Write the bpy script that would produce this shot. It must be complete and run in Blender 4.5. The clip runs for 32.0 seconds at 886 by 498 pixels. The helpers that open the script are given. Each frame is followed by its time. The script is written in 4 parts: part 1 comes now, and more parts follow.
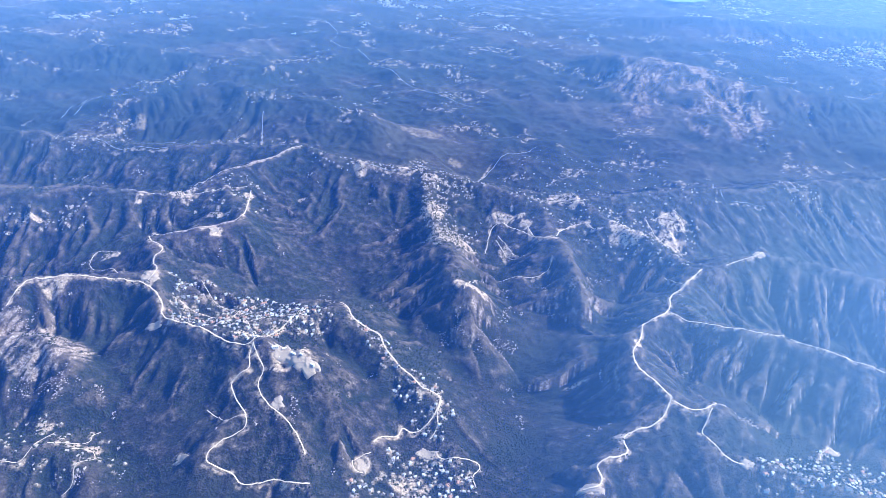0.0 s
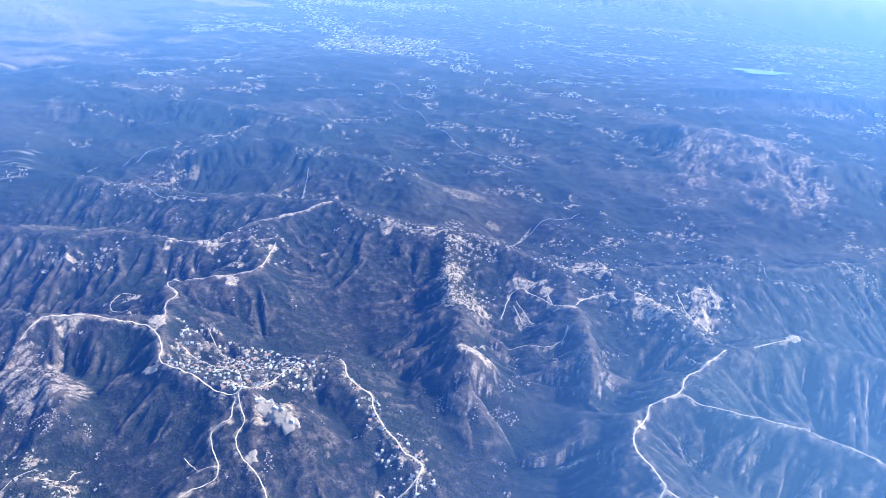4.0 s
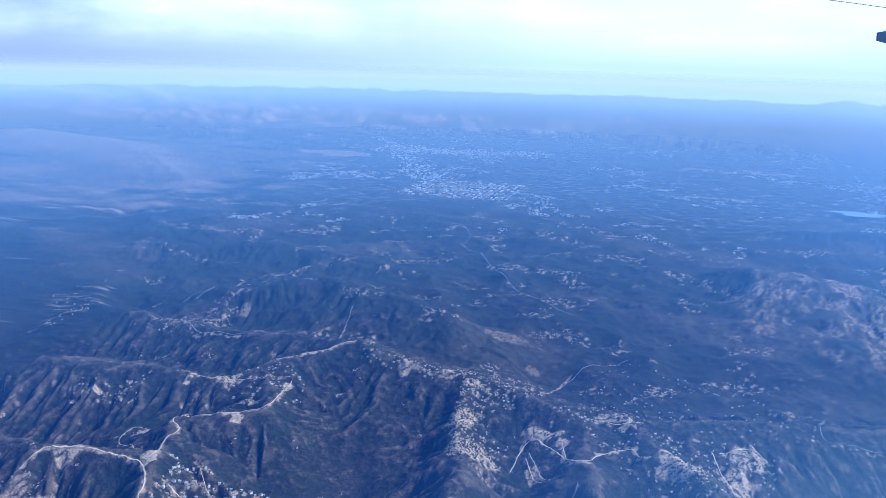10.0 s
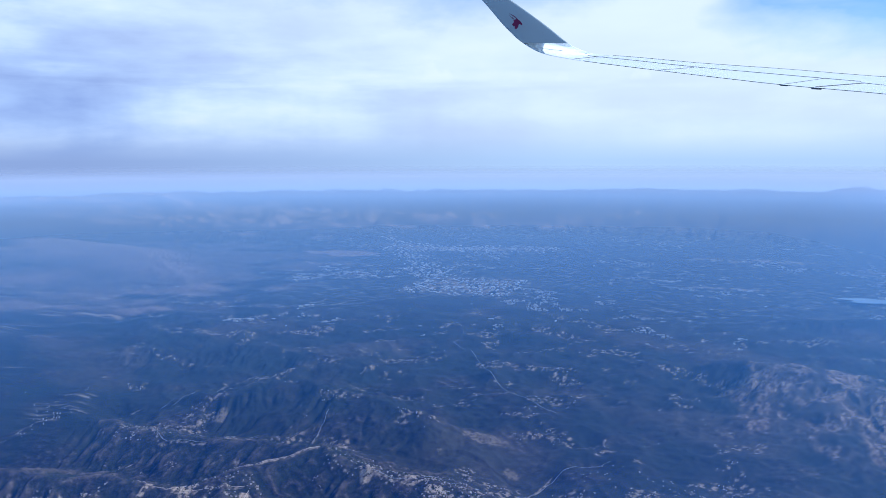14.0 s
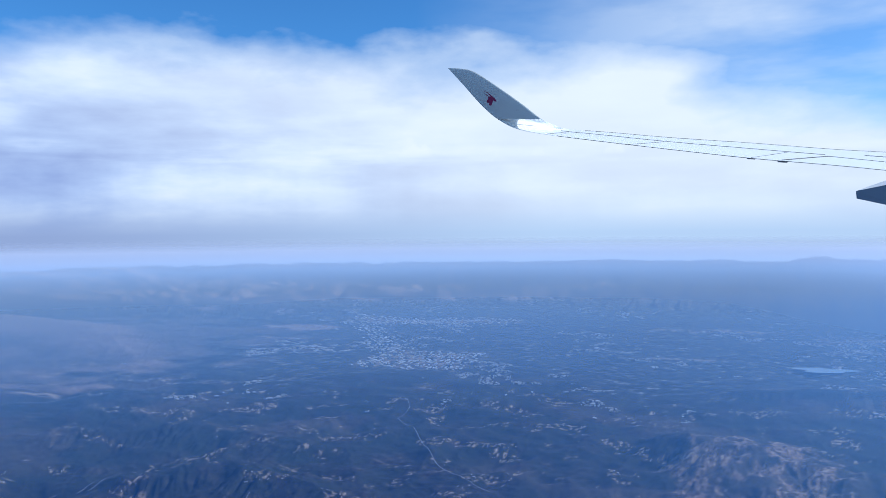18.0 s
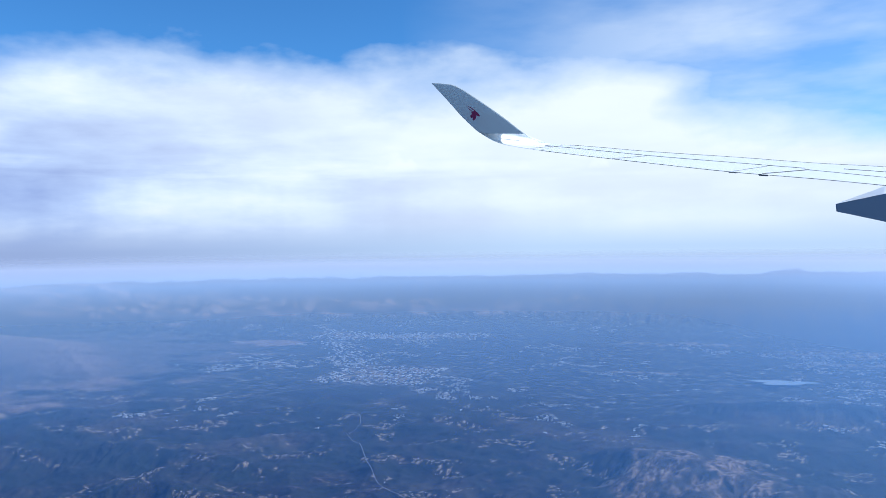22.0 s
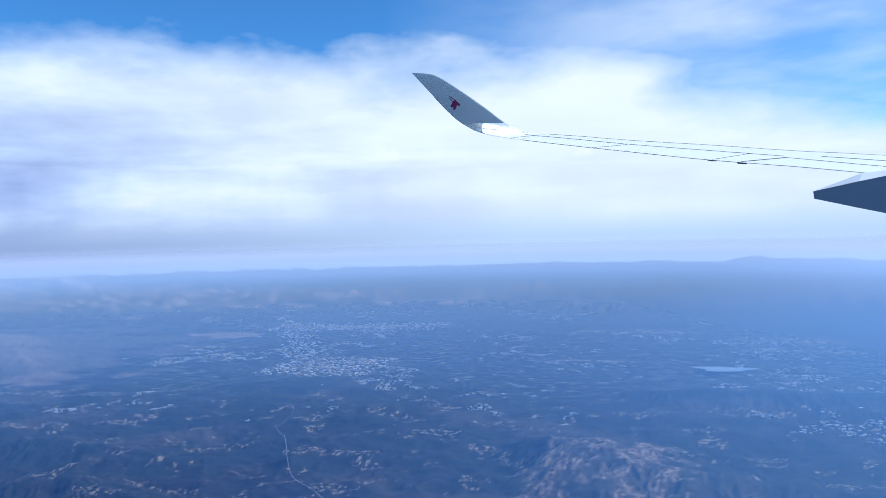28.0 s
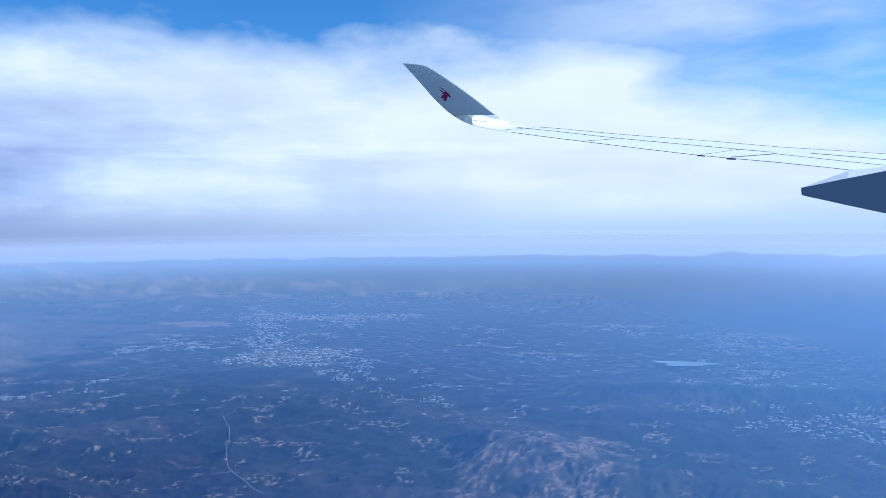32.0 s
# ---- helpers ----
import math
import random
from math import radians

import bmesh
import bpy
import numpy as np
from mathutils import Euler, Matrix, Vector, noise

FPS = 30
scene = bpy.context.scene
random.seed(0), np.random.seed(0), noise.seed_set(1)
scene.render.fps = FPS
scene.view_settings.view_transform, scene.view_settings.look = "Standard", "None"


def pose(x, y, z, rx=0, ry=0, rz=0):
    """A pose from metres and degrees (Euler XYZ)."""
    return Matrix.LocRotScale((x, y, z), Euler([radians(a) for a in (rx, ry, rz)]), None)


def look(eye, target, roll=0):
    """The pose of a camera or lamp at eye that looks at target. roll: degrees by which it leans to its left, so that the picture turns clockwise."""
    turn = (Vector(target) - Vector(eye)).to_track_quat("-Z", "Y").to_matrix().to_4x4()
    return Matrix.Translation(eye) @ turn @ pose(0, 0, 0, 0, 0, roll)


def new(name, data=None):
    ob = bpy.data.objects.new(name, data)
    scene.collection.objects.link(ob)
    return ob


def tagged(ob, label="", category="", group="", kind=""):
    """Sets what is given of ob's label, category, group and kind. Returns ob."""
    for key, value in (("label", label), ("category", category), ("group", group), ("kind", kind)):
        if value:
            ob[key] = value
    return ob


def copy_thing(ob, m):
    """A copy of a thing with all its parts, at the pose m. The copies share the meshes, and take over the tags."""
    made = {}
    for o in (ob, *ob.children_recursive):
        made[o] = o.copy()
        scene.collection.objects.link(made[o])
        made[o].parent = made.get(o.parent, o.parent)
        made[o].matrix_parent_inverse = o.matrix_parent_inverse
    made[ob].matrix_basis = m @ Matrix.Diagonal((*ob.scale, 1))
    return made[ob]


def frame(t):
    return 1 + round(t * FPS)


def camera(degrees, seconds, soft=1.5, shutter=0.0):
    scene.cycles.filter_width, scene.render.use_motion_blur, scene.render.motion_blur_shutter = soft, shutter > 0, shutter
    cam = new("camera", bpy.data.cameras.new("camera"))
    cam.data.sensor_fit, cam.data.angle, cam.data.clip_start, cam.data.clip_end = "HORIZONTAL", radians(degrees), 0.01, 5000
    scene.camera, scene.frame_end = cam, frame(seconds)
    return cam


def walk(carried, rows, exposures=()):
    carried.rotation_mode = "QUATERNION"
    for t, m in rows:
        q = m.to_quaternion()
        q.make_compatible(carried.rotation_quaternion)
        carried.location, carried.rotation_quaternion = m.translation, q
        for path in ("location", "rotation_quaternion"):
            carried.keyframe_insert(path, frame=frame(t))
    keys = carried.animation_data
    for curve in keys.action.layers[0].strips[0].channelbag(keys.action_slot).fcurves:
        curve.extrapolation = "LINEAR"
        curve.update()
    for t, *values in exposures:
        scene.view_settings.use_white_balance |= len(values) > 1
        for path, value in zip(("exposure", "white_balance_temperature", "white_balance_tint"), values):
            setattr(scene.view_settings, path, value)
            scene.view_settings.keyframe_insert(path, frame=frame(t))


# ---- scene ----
# The plan is written in units of 10 m; all of it is then drawn at SCALE times that,
# so that the wing can stand far beyond the land. z = 0 is the floor of the valley.
SCALE = 0.16
cam = camera(61.2, 32.0, soft=0.85)
METRES, EYE, TILT, LEAN, TURN = 440.0, 310.0, -29.0, -3.7, 0.0
ROWS = [
    (0.0, 0.0, 0.0, 0.0, 0.0, 0.0, -0.0),
    (0.5, 0.0156, 0.0018, -0.0, 0.88, 0.63, -0.42),
    (1.0, 0.0308, 0.0052, -0.0005, 1.88, 1.27, -0.78),
    (1.5, 0.0463, 0.0079, -0.0003, 2.83, 1.85, -1.17),
    (2.0, 0.0615, 0.0115, 0.0013, 3.6, 2.37, -1.69),
    (2.5, 0.0762, 0.0157, 0.002, 4.26, 2.9, -2.25),
    (3.0, 0.0912, 0.0193, 0.0026, 4.93, 3.44, -2.76),
    (3.5, 0.1064, 0.0225, 0.0031, 5.69, 3.97, -3.16),
    (5.5, 0.1643, 0.0408, 0.0064, 9.19, 6.81, -4.34),
    (6.0, 0.1788, 0.0464, 0.0047, 10.0, 7.75, -4.69),
    (6.5, 0.1928, 0.0514, 0.008, 10.71, 8.49, -5.08),
    (7.0, 0.207, 0.0547, 0.0107, 11.35, 9.31, -5.41),
    (7.5, 0.2209, 0.0621, 0.012, 12.04, 10.26, -5.63),
    (8.0, 0.2355, 0.0671, 0.0151, 12.76, 11.1, -5.72),
    (8.5, 0.248, 0.0732, 0.0172, 13.4, 11.98, -5.87),
    (9.0, 0.2634, 0.0762, 0.0189, 14.07, 12.77, -5.93),
    (9.5, 0.2765, 0.0839, 0.0205, 14.59, 13.68, -6.0),
    (10.0, 0.2911, 0.0879, 0.023, 15.1, 14.63, -6.08),
    (10.5, 0.3043, 0.0948, 0.0265, 15.56, 15.72, -6.09),
    (11.0, 0.3181, 0.1, 0.0285, 16.03, 16.93, -6.04),
    (11.5, 0.3316, 0.1065, 0.0322, 16.46, 18.11, -5.88),
    (12.0, 0.3451, 0.1123, 0.0362, 16.73, 19.14, -5.71),
    (12.5, 0.3584, 0.1184, 0.038, 16.91, 19.98, -5.55),
    (13.0, 0.3721, 0.1241, 0.0393, 17.05, 20.61, -5.44),
    (13.5, 0.387, 0.129, 0.0405, 17.24, 21.15, -5.36),
    (14.0, 0.4003, 0.1362, 0.0427, 17.41, 21.79, -5.26),
    (14.5, 0.4137, 0.1439, 0.0456, 17.56, 22.55, -5.14),
    (16.5, 0.4693, 0.1684, 0.0541, 16.6725, 26.3471, -4.52),
    (17.0, 0.4832, 0.176, 0.057, 16.4577, 26.8671, -4.39),
    (17.5, 0.4975, 0.1829, 0.059, 16.2829, 27.1813, -4.3),
    (18.0, 0.5114, 0.1897, 0.0615, 16.1581, 27.4284, -4.18),
    (18.5, 0.5254, 0.1962, 0.0634, 16.0232, 27.6456, -4.1),
    (19.0, 0.5399, 0.2028, 0.0654, 15.9084, 27.8727, -4.01),
    (19.5, 0.5543, 0.2092, 0.0673, 15.7836, 28.1148, -3.97),
    (20.0, 0.5684, 0.2158, 0.0699, 15.6688, 28.3269, -3.91),
    (20.5, 0.5827, 0.2231, 0.072, 15.584, 28.489, -3.85),
    (21.0, 0.597, 0.2291, 0.0736, 15.4892, 28.571, -3.73),
    (21.5, 0.6118, 0.2341, 0.0755, 15.4144, 28.5986, -3.61),
    (22.0, 0.6261, 0.2403, 0.0769, 15.3596, 28.5861, -3.44),
    (22.5, 0.6408, 0.2461, 0.0789, 15.3348, 28.5401, -3.3),
    (23.0, 0.6553, 0.2523, 0.0808, 15.31, 28.4442, -3.15),
    (23.5, 0.6695, 0.2583, 0.0829, 15.2852, 28.3512, -3.03),
    (24.0, 0.6841, 0.2635, 0.0839, 15.2804, 28.2682, -2.95),
    (24.5, 0.6987, 0.269, 0.0861, 15.2956, 28.2182, -2.87),
    (25.0, 0.7127, 0.2745, 0.0872, 15.2908, 28.1982, -2.77),
    (25.5, 0.7273, 0.2803, 0.0892, 15.236, 28.1712, -2.63),
    (27.5, 0.786, 0.3024, 0.0934, 14.6768, 27.9431, -2.41),
    (28.0, 0.8012, 0.3087, 0.0947, 14.5519, 27.8761, -2.44),
    (28.5, 0.8165, 0.3158, 0.0973, 14.4071, 27.8391, -2.49),
    (29.0, 0.831, 0.3215, 0.0988, 14.2323, 27.7921, -2.49),
    (29.5, 0.8468, 0.329, 0.1006, 14.1175, 27.7081, -2.52),
    (30.0, 0.8611, 0.3366, 0.1026, 13.9827, 27.594, -2.59),
    (30.5, 0.8773, 0.3401, 0.1034, 13.8879, 27.4665, -2.64),
    (31.0, 0.8917, 0.3458, 0.1045, 13.7631, 27.389, -2.7),
    (31.5, 0.9064, 0.3518, 0.1057, 13.6583, 27.3449, -2.74),
    (32.0, 0.9211, 0.3581, 0.108, 13.5835, 27.2809, -2.76),
]
walk(cam, [(t, pose(0, 0, SCALE * EYE, TILT, LEAN, TURN) @ pose(SCALE * METRES * x, SCALE * METRES * y, SCALE * METRES * z, 90 + pitch, roll, yaw)) for t, x, y, z, yaw, pitch, roll in ROWS],
 exposures=[(t, e, k, 6) for t, e, k in ((0, 1.14, 5800), (3.5, 1.10, 5750), (6, 0.90, 5600), (8, 0.60, 5350), (9, 0.45, 5250), (10, 0.26, 5200), (11, 0.08, 5180), (13, -0.20, 5200), (16.5, -0.26, 5450), (19, -0.22, 5650), (23, -0.12, 5700), (28, -0.14, 5550), (32, -0.20, 5400))])

# ---- world, sun ----
SUN_EL, SUN_AZ = 39.0, 73.0      # degrees; azimuth from +y towards +x
sun_data = bpy.data.lights.new("sun", "SUN")
sun_data.energy, sun_data.angle, sun_data.color = 5.0, radians(0.5), (1.0, 0.95, 0.88)
sun = new("sun", sun_data)
sd = Vector((math.sin(radians(SUN_AZ)) * math.cos(radians(SUN_EL)), math.cos(radians(SUN_AZ)) * math.cos(radians(SUN_EL)), math.sin(radians(SUN_EL))))
sun.matrix_world = look(sd * 4000, (0, 0, 0))


# ---- materials ----
def mat(name, rough=0.9, colour=(0.5, 0.5, 0.5)):
    m = bpy.data.materials.new(name)
    m.use_nodes = True
    b = m.node_tree.nodes["Principled BSDF"]
    b.inputs["Roughness"].default_value = rough
    b.inputs["Base Color"].default_value = (*colour, 1)
    b.inputs["Specular IOR Level"].default_value = 0.25
    return m, m.node_tree, b


def node(nt, kind, **sets):
    n = nt.nodes.new(kind)
    for k, v in sets.items():
        if k in n.inputs:
            n.inputs[k].default_value = v
    return n


def place(nt):
    """The place on a surface, in the plan's units."""
    v = nt.nodes.new("ShaderNodeVectorMath")
    v.operation = "SCALE"
    v.inputs["Scale"].default_value = 1 / SCALE
    nt.links.new(nt.nodes.new("ShaderNodeNewGeometry").outputs["Position"], v.inputs[0])
    return v.outputs[0]


def noise_tex(nt, vec, scale, detail=4.0, rough=0.55):
    n = node(nt, "ShaderNodeTexNoise", Scale=scale, Detail=detail, Roughness=rough)
    nt.links.new(vec, n.inputs["Vector"])
    return n.outputs[0]


def ramp(nt, fac, stops):
    n = nt.nodes.new("ShaderNodeValToRGB")
    e = n.color_ramp.elements
    while len(e) < len(stops):
        e.new(0.5)
    for el, (p, c) in zip(e, stops):
        el.position = p
        el.color = (*c, 1) if len(c) == 3 else c
    nt.links.new(fac, n.inputs[0])
    return n.outputs[0]


def mixc(nt, fac, a, b, blend="MIX"):
    n = nt.nodes.new("ShaderNodeMix")
    n.data_type, n.blend_type = "RGBA", blend
    for sock, v in ((n.inputs[0], fac), (n.inputs[6], a), (n.inputs[7], b)):
        if isinstance(v, (int, float)):
            sock.default_value = v
        elif isinstance(v, tuple):
            sock.default_value = (*v, 1)
        else:
            nt.links.new(v, sock)
    return n.outputs[2]


def maths(nt, op, a, b=0.0, clamp=False):
    n = nt.nodes.new("ShaderNodeMath")
    n.operation, n.use_clamp = op, clamp
    for sock, v in zip(n.inputs, (a, b)):
        if isinstance(v, (int, float)):
            sock.default_value = v
        else:
            nt.links.new(v, sock)
    return n.outputs[0]


# ---- sky: clear blue with a broad bank of soft cloud ----
world = bpy.data.worlds.new("sky")
scene.world = world
world.use_nodes = True
nt = world.node_tree
sky = nt.nodes.new("ShaderNodeTexSky")
sky.sky_type = "NISHITA"
sky.sun_disc = False
sky.sun_elevation = radians(SUN_EL)
sky.sun_rotation = radians(SUN_AZ)
sky.altitude = 2500
sky.air_density, sky.dust_density = 1.0, 0.3
clear = nt.nodes["Background"]
clear.inputs["Strength"].default_value = 0.14
nt.links.new(mixc(nt, 1.0, sky.outputs[0], (0.50, 0.92, 1.25), "MULTIPLY"), clear.inputs["Color"])
sep = nt.nodes.new("ShaderNodeSeparateXYZ")
nt.links.new(nt.nodes.new("ShaderNodeTexCoord").outputs["Generated"], sep.inputs[0])
U = maths(nt, "MULTIPLY", maths(nt, "ARCTAN2", sep.outputs[0], sep.outputs[1]), 57.296)   # azimuth, degrees
V = maths(nt, "MULTIPLY", maths(nt, "ARCSINE", sep.outputs[2]), 57.296)                  # height, degrees


def sky_noise(su, sv, seed, detail, rough=0.5):
    v = nt.nodes.new("ShaderNodeCombineXYZ")
    nt.links.new(maths(nt, "MULTIPLY", U, su), v.inputs[0])
    nt.links.new(maths(nt, "MULTIPLY", V, sv), v.inputs[1])
    v.inputs[2].default_value = seed
    return noise_tex(nt, v.outputs[0], 1.0, detail, rough)


puff = sky_noise(0.06, 0.15, 3.1, 4, 0.5)
wisp = sky_noise(0.075, 0.26, 8.4, 5, 0.52)
lump = sky_noise(0.16, 0.33, 5.7, 5, 0.55)
# the bank lies level overhead: its billows draw together towards the horizon
level = nt.nodes.new("ShaderNodeCombineXYZ")
near_el = maths(nt, "MAXIMUM", maths(nt, "TANGENT", maths(nt, "DIVIDE", V, 57.296)), 0.085)
for k_, turn in enumerate(("SINE", "COSINE")):
    nt.links.new(maths(nt, "DIVIDE", maths(nt, turn, maths(nt, "DIVIDE", U, 57.296)), near_el), level.inputs[k_])
billow = noise_tex(nt, level.outputs[0], 0.42, 5, 0.5)
broad = noise_tex(nt, level.outputs[0], 0.13, 3, 0.5)
# the bank's upper edge, which falls away to the right
edge = maths(nt, "ADD", maths(nt, "MULTIPLY", maths(nt, "SUBTRACT", puff, 0.5), 13.0), 15.6)
edge = maths(nt, "ADD", edge, maths(nt, "MULTIPLY", maths(nt, "SUBTRACT", lump, 0.5), 5.0))
edge = maths(nt, "SUBTRACT", edge, maths(nt, "MULTIPLY", maths(nt, "MAXIMUM", maths(nt, "ADD", U, 2.0), 0.0), 0.36))
edge = maths(nt, "SUBTRACT", edge, maths(nt, "MULTIPLY", maths(nt, "MAXIMUM", maths(nt, "SUBTRACT", -38.0, U), 0.0), 0.22))
cover = ramp(nt, maths(nt, "DIVIDE", maths(nt, "SUBTRACT", edge, V), 6.0, True), [(0.0, (0, 0, 0)), (0.35, (0.45,) * 3), (1.0, (1, 1, 1))])
tone = maths(nt, "ADD", maths(nt, "MULTIPLY", wisp, 0.42), maths(nt, "MULTIPLY", lump, 0.14))
tone = maths(nt, "ADD", tone, maths(nt, "ADD", maths(nt, "MULTIPLY", billow, 0.26), maths(nt, "MULTIPLY", broad, 0.24)))
cloud = ramp(nt, tone, [(0.42, (0.36, 0.44, 0.72)), (0.50, (0.52, 0.62, 0.88)), (0.57, (0.76, 0.84, 1.0)), (0.64, (1.0, 1.0, 1.0))])
high = maths(nt, "DIVIDE", maths(nt, "SUBTRACT", V, 4.0), 7.0, True)
sunny = maths(nt, "DIVIDE", maths(nt, "ADD", U, 44.0), 36.0, True)
cloud = mixc(nt, maths(nt, "MULTIPLY", maths(nt, "ADD", maths(nt, "MULTIPLY", high, 0.3), maths(nt, "MULTIPLY", sunny, 0.75), True), 0.9), cloud, (1.0, 1.0, 1.0))
# thin torn veil towards the sun
torn = ramp(nt, maths(nt, "ADD", maths(nt, "MULTIPLY", wisp, 0.5), maths(nt, "MULTIPLY", billow, 0.5)), [(0.42, (0.12,) * 3), (0.62, (0.62,) * 3)])
cover = maths(nt, "MAXIMUM", cover, maths(nt, "MULTIPLY", torn, maths(nt, "DIVIDE", maths(nt, "ADD", U, 18.0), 24.0, True)))
# a flat dark rim of cloud just over the haze
streak = sky_noise(0.09, 0.55, 12.3, 4, 0.5)
rim = maths(nt, "MULTIPLY", maths(nt, "SUBTRACT", 1.0, maths(nt, "DIVIDE", maths(nt, "ABSOLUTE", maths(nt, "SUBTRACT", V, 0.75)), 0.9), True), maths(nt, "MULTIPLY", maths(nt, "MULTIPLY", maths(nt, "DIVIDE", maths(nt, "SUBTRACT", streak, 0.40), 0.3, True), 0.22), maths(nt, "SUBTRACT", 1.0, maths(nt, "MULTIPLY", sunny, 0.8))))
cloud = mixc(nt, rim, cloud, (0.30, 0.37, 0.62))
# veil of haze over the horizon
band = mixc(nt, sunny, (0.36, 0.43, 0.65), (0.58, 0.70, 0.88))
low = ramp(nt, maths(nt, "DIVIDE", maths(nt, "ADD", V, 4.0), 10.0, True), [(0.0, (1, 1, 1)), (0.38, (1, 1, 1)), (0.46, (0.72,) * 3), (0.56, (0.3,) * 3), (0.72, (0, 0, 0))])
# a row of small heaped clouds low over the haze
heap = sky_noise(0.30, 0.0, 1.3, 2, 0.5)
curl = sky_noise(0.9, 1.1, 6.2, 4, 0.55)
top = maths(nt, "ADD", maths(nt, "MULTIPLY", maths(nt, "POWER", maths(nt, "MAXIMUM", maths(nt, "SUBTRACT", heap, 0.54), 0.0), 0.5), 3.6), maths(nt, "MULTIPLY", maths(nt, "SUBTRACT", curl, 0.5), 2.0))
rise = maths(nt, "SUBTRACT", V, 5.5)
heaps = maths(nt, "MULTIPLY", maths(nt, "DIVIDE", maths(nt, "SUBTRACT", top, rise), 0.7, True), maths(nt, "DIVIDE", rise, 0.6, True))
span = maths(nt, "MULTIPLY", maths(nt, "DIVIDE", maths(nt, "ADD", U, 22.0), 4.0, True), maths(nt, "DIVIDE", maths(nt, "SUBTRACT", 4.0, U), 4.0, True))
heaps = maths(nt, "MULTIPLY", heaps, span)
cloud = mixc(nt, heaps, cloud, (1.0, 1.0, 1.0))
cover = maths(nt, "MAXIMUM", cover, heaps)
deep = maths(nt, "DIVIDE", maths(nt, "SUBTRACT", -0.6, V), 1.1, True)
band = mixc(nt, maths(nt, "MULTIPLY", deep, 0.62), band, (0.05, 0.06, 0.10))
cloud = mixc(nt, low, cloud, band)
cover = maths(nt, "MAXIMUM", cover, low)
bank = nt.nodes.new("ShaderNodeBackground")
nt.links.new(cloud, bank.inputs["Color"])
bank.inputs["Strength"].default_value = 1.1
mx = nt.nodes.new("ShaderNodeMixShader")
nt.links.new(cover, mx.inputs[0])
nt.links.new(clear.outputs[0], mx.inputs[1])
nt.links.new(bank.outputs[0], mx.inputs[2])
nt.links.new(mx.outputs[0], nt.nodes["World Output"].inputs["Surface"])


def plain(name, colour, spread=0.25, rough=0.85, scale=2.0):
    """A matt surface with uneven colour, grain and a difference from piece to piece."""
    m, nt, b = mat(name, rough, colour)
    at = place(nt)
    n1 = noise_tex(nt, at, scale)
    n2 = noise_tex(nt, at, scale * 0.13, 2.0)
    lo, hi = tuple(c * (1 - spread) for c in colour), tuple(min(1, c * (1 + spread)) for c in colour)
    c = mixc(nt, n1, lo, hi)
    c = mixc(nt, maths(nt, "MULTIPLY", n2, 0.5), c, tuple(v * (1 - spread) for v in colour))
    ri = nt.nodes.new("ShaderNodeNewGeometry").outputs["Random Per Island"]
    c = mixc(nt, maths(nt, "MULTIPLY", ri, spread), c, tuple(v * 0.45 for v in colour))
    nt.links.new(c, b.inputs["Base Color"])
    return m


def mesh_from(name, verts, faces, material=None, smooth=False):
    me = bpy.data.meshes.new(name)
    me.from_pydata([tuple(map(float, v)) for v in verts], [], [tuple(map(int, f)) for f in faces])
    if smooth:
        me.polygons.foreach_set("use_smooth", [True] * len(me.polygons))
    if material:
        me.materials.append(material)
    return me


def grid_mesh(name, X, Y, Z, material, smooth=True):
    """A sheet of quads over arrays of places (rows by columns)."""
    r, c = X.shape
    me = bpy.data.meshes.new(name)
    me.vertices.add(r * c)
    me.vertices.foreach_set("co", np.stack([X, Y, Z], -1).astype(np.float32).ravel())
    i = np.arange(r * c).reshape(r, c)
    q = np.stack([i[:-1, :-1], i[:-1, 1:], i[1:, 1:], i[1:, :-1]], -1).reshape(-1, 4)
    me.loops.add(q.size)
    me.loops.foreach_set("vertex_index", q.ravel().astype(np.int32))
    me.polygons.add(len(q))
    me.polygons.foreach_set("loop_start", np.arange(0, q.size, 4, dtype=np.int32))
    me.update(calc_edges=True)
    me.validate()
    me.polygons.foreach_set("use_smooth", [smooth] * len(me.polygons))
    me.materials.append(material)
    return me


# ---- relief ----
ANGLE = np.arange(4096) * 2 * np.pi / 4096
COS, SIN = np.cos(ANGLE), np.sin(ANGLE)


def hash2(ix, iy, seed):
    """Whole numbers 0 to 4095, scattered over a lattice."""
    n = ix * np.uint32(374761393) + iy * np.uint32(668265263) + np.uint32(seed * 1442695041 & 0xFFFFFFFF)
    n = (n ^ (n >> np.uint32(13))) * np.uint32(1274126177)
    n = (n ^ (n >> np.uint32(16))) * np.uint32(2246822519)
    return ((n ^ (n >> np.uint32(15))) & np.uint32(0xFFFFFF)) >> np.uint32(12)


def vnoise(x, y, seed=0):
    """Smooth lattice noise, -1 to 1."""
    x, y = np.broadcast_arrays(np.asarray(x, float), np.asarray(y, float))
    ix, iy = np.floor(x), np.floor(y)
    fx, fy = x - ix, y - iy
    jx, jy = ix.astype(np.int64).astype(np.uint32), iy.astype(np.int64).astype(np.uint32)
    ux, uy = fx * fx * fx * (fx * (fx * 6 - 15) + 10), fy * fy * fy * (fy * (fy * 6 - 15) + 10)

    def g(dx, dy):
        k = hash2(jx + np.uint32(dx), jy + np.uint32(dy), seed)
        return COS[k] * (fx - dx) + SIN[k] * (fy - dy)
    a, b, c, d = g(0, 0), g(1, 0), g(0, 1), g(1, 1)
    return 1.5 * ((a * (1 - ux) + b * ux) * (1 - uy) + (c * (1 - ux) + d * ux) * uy)


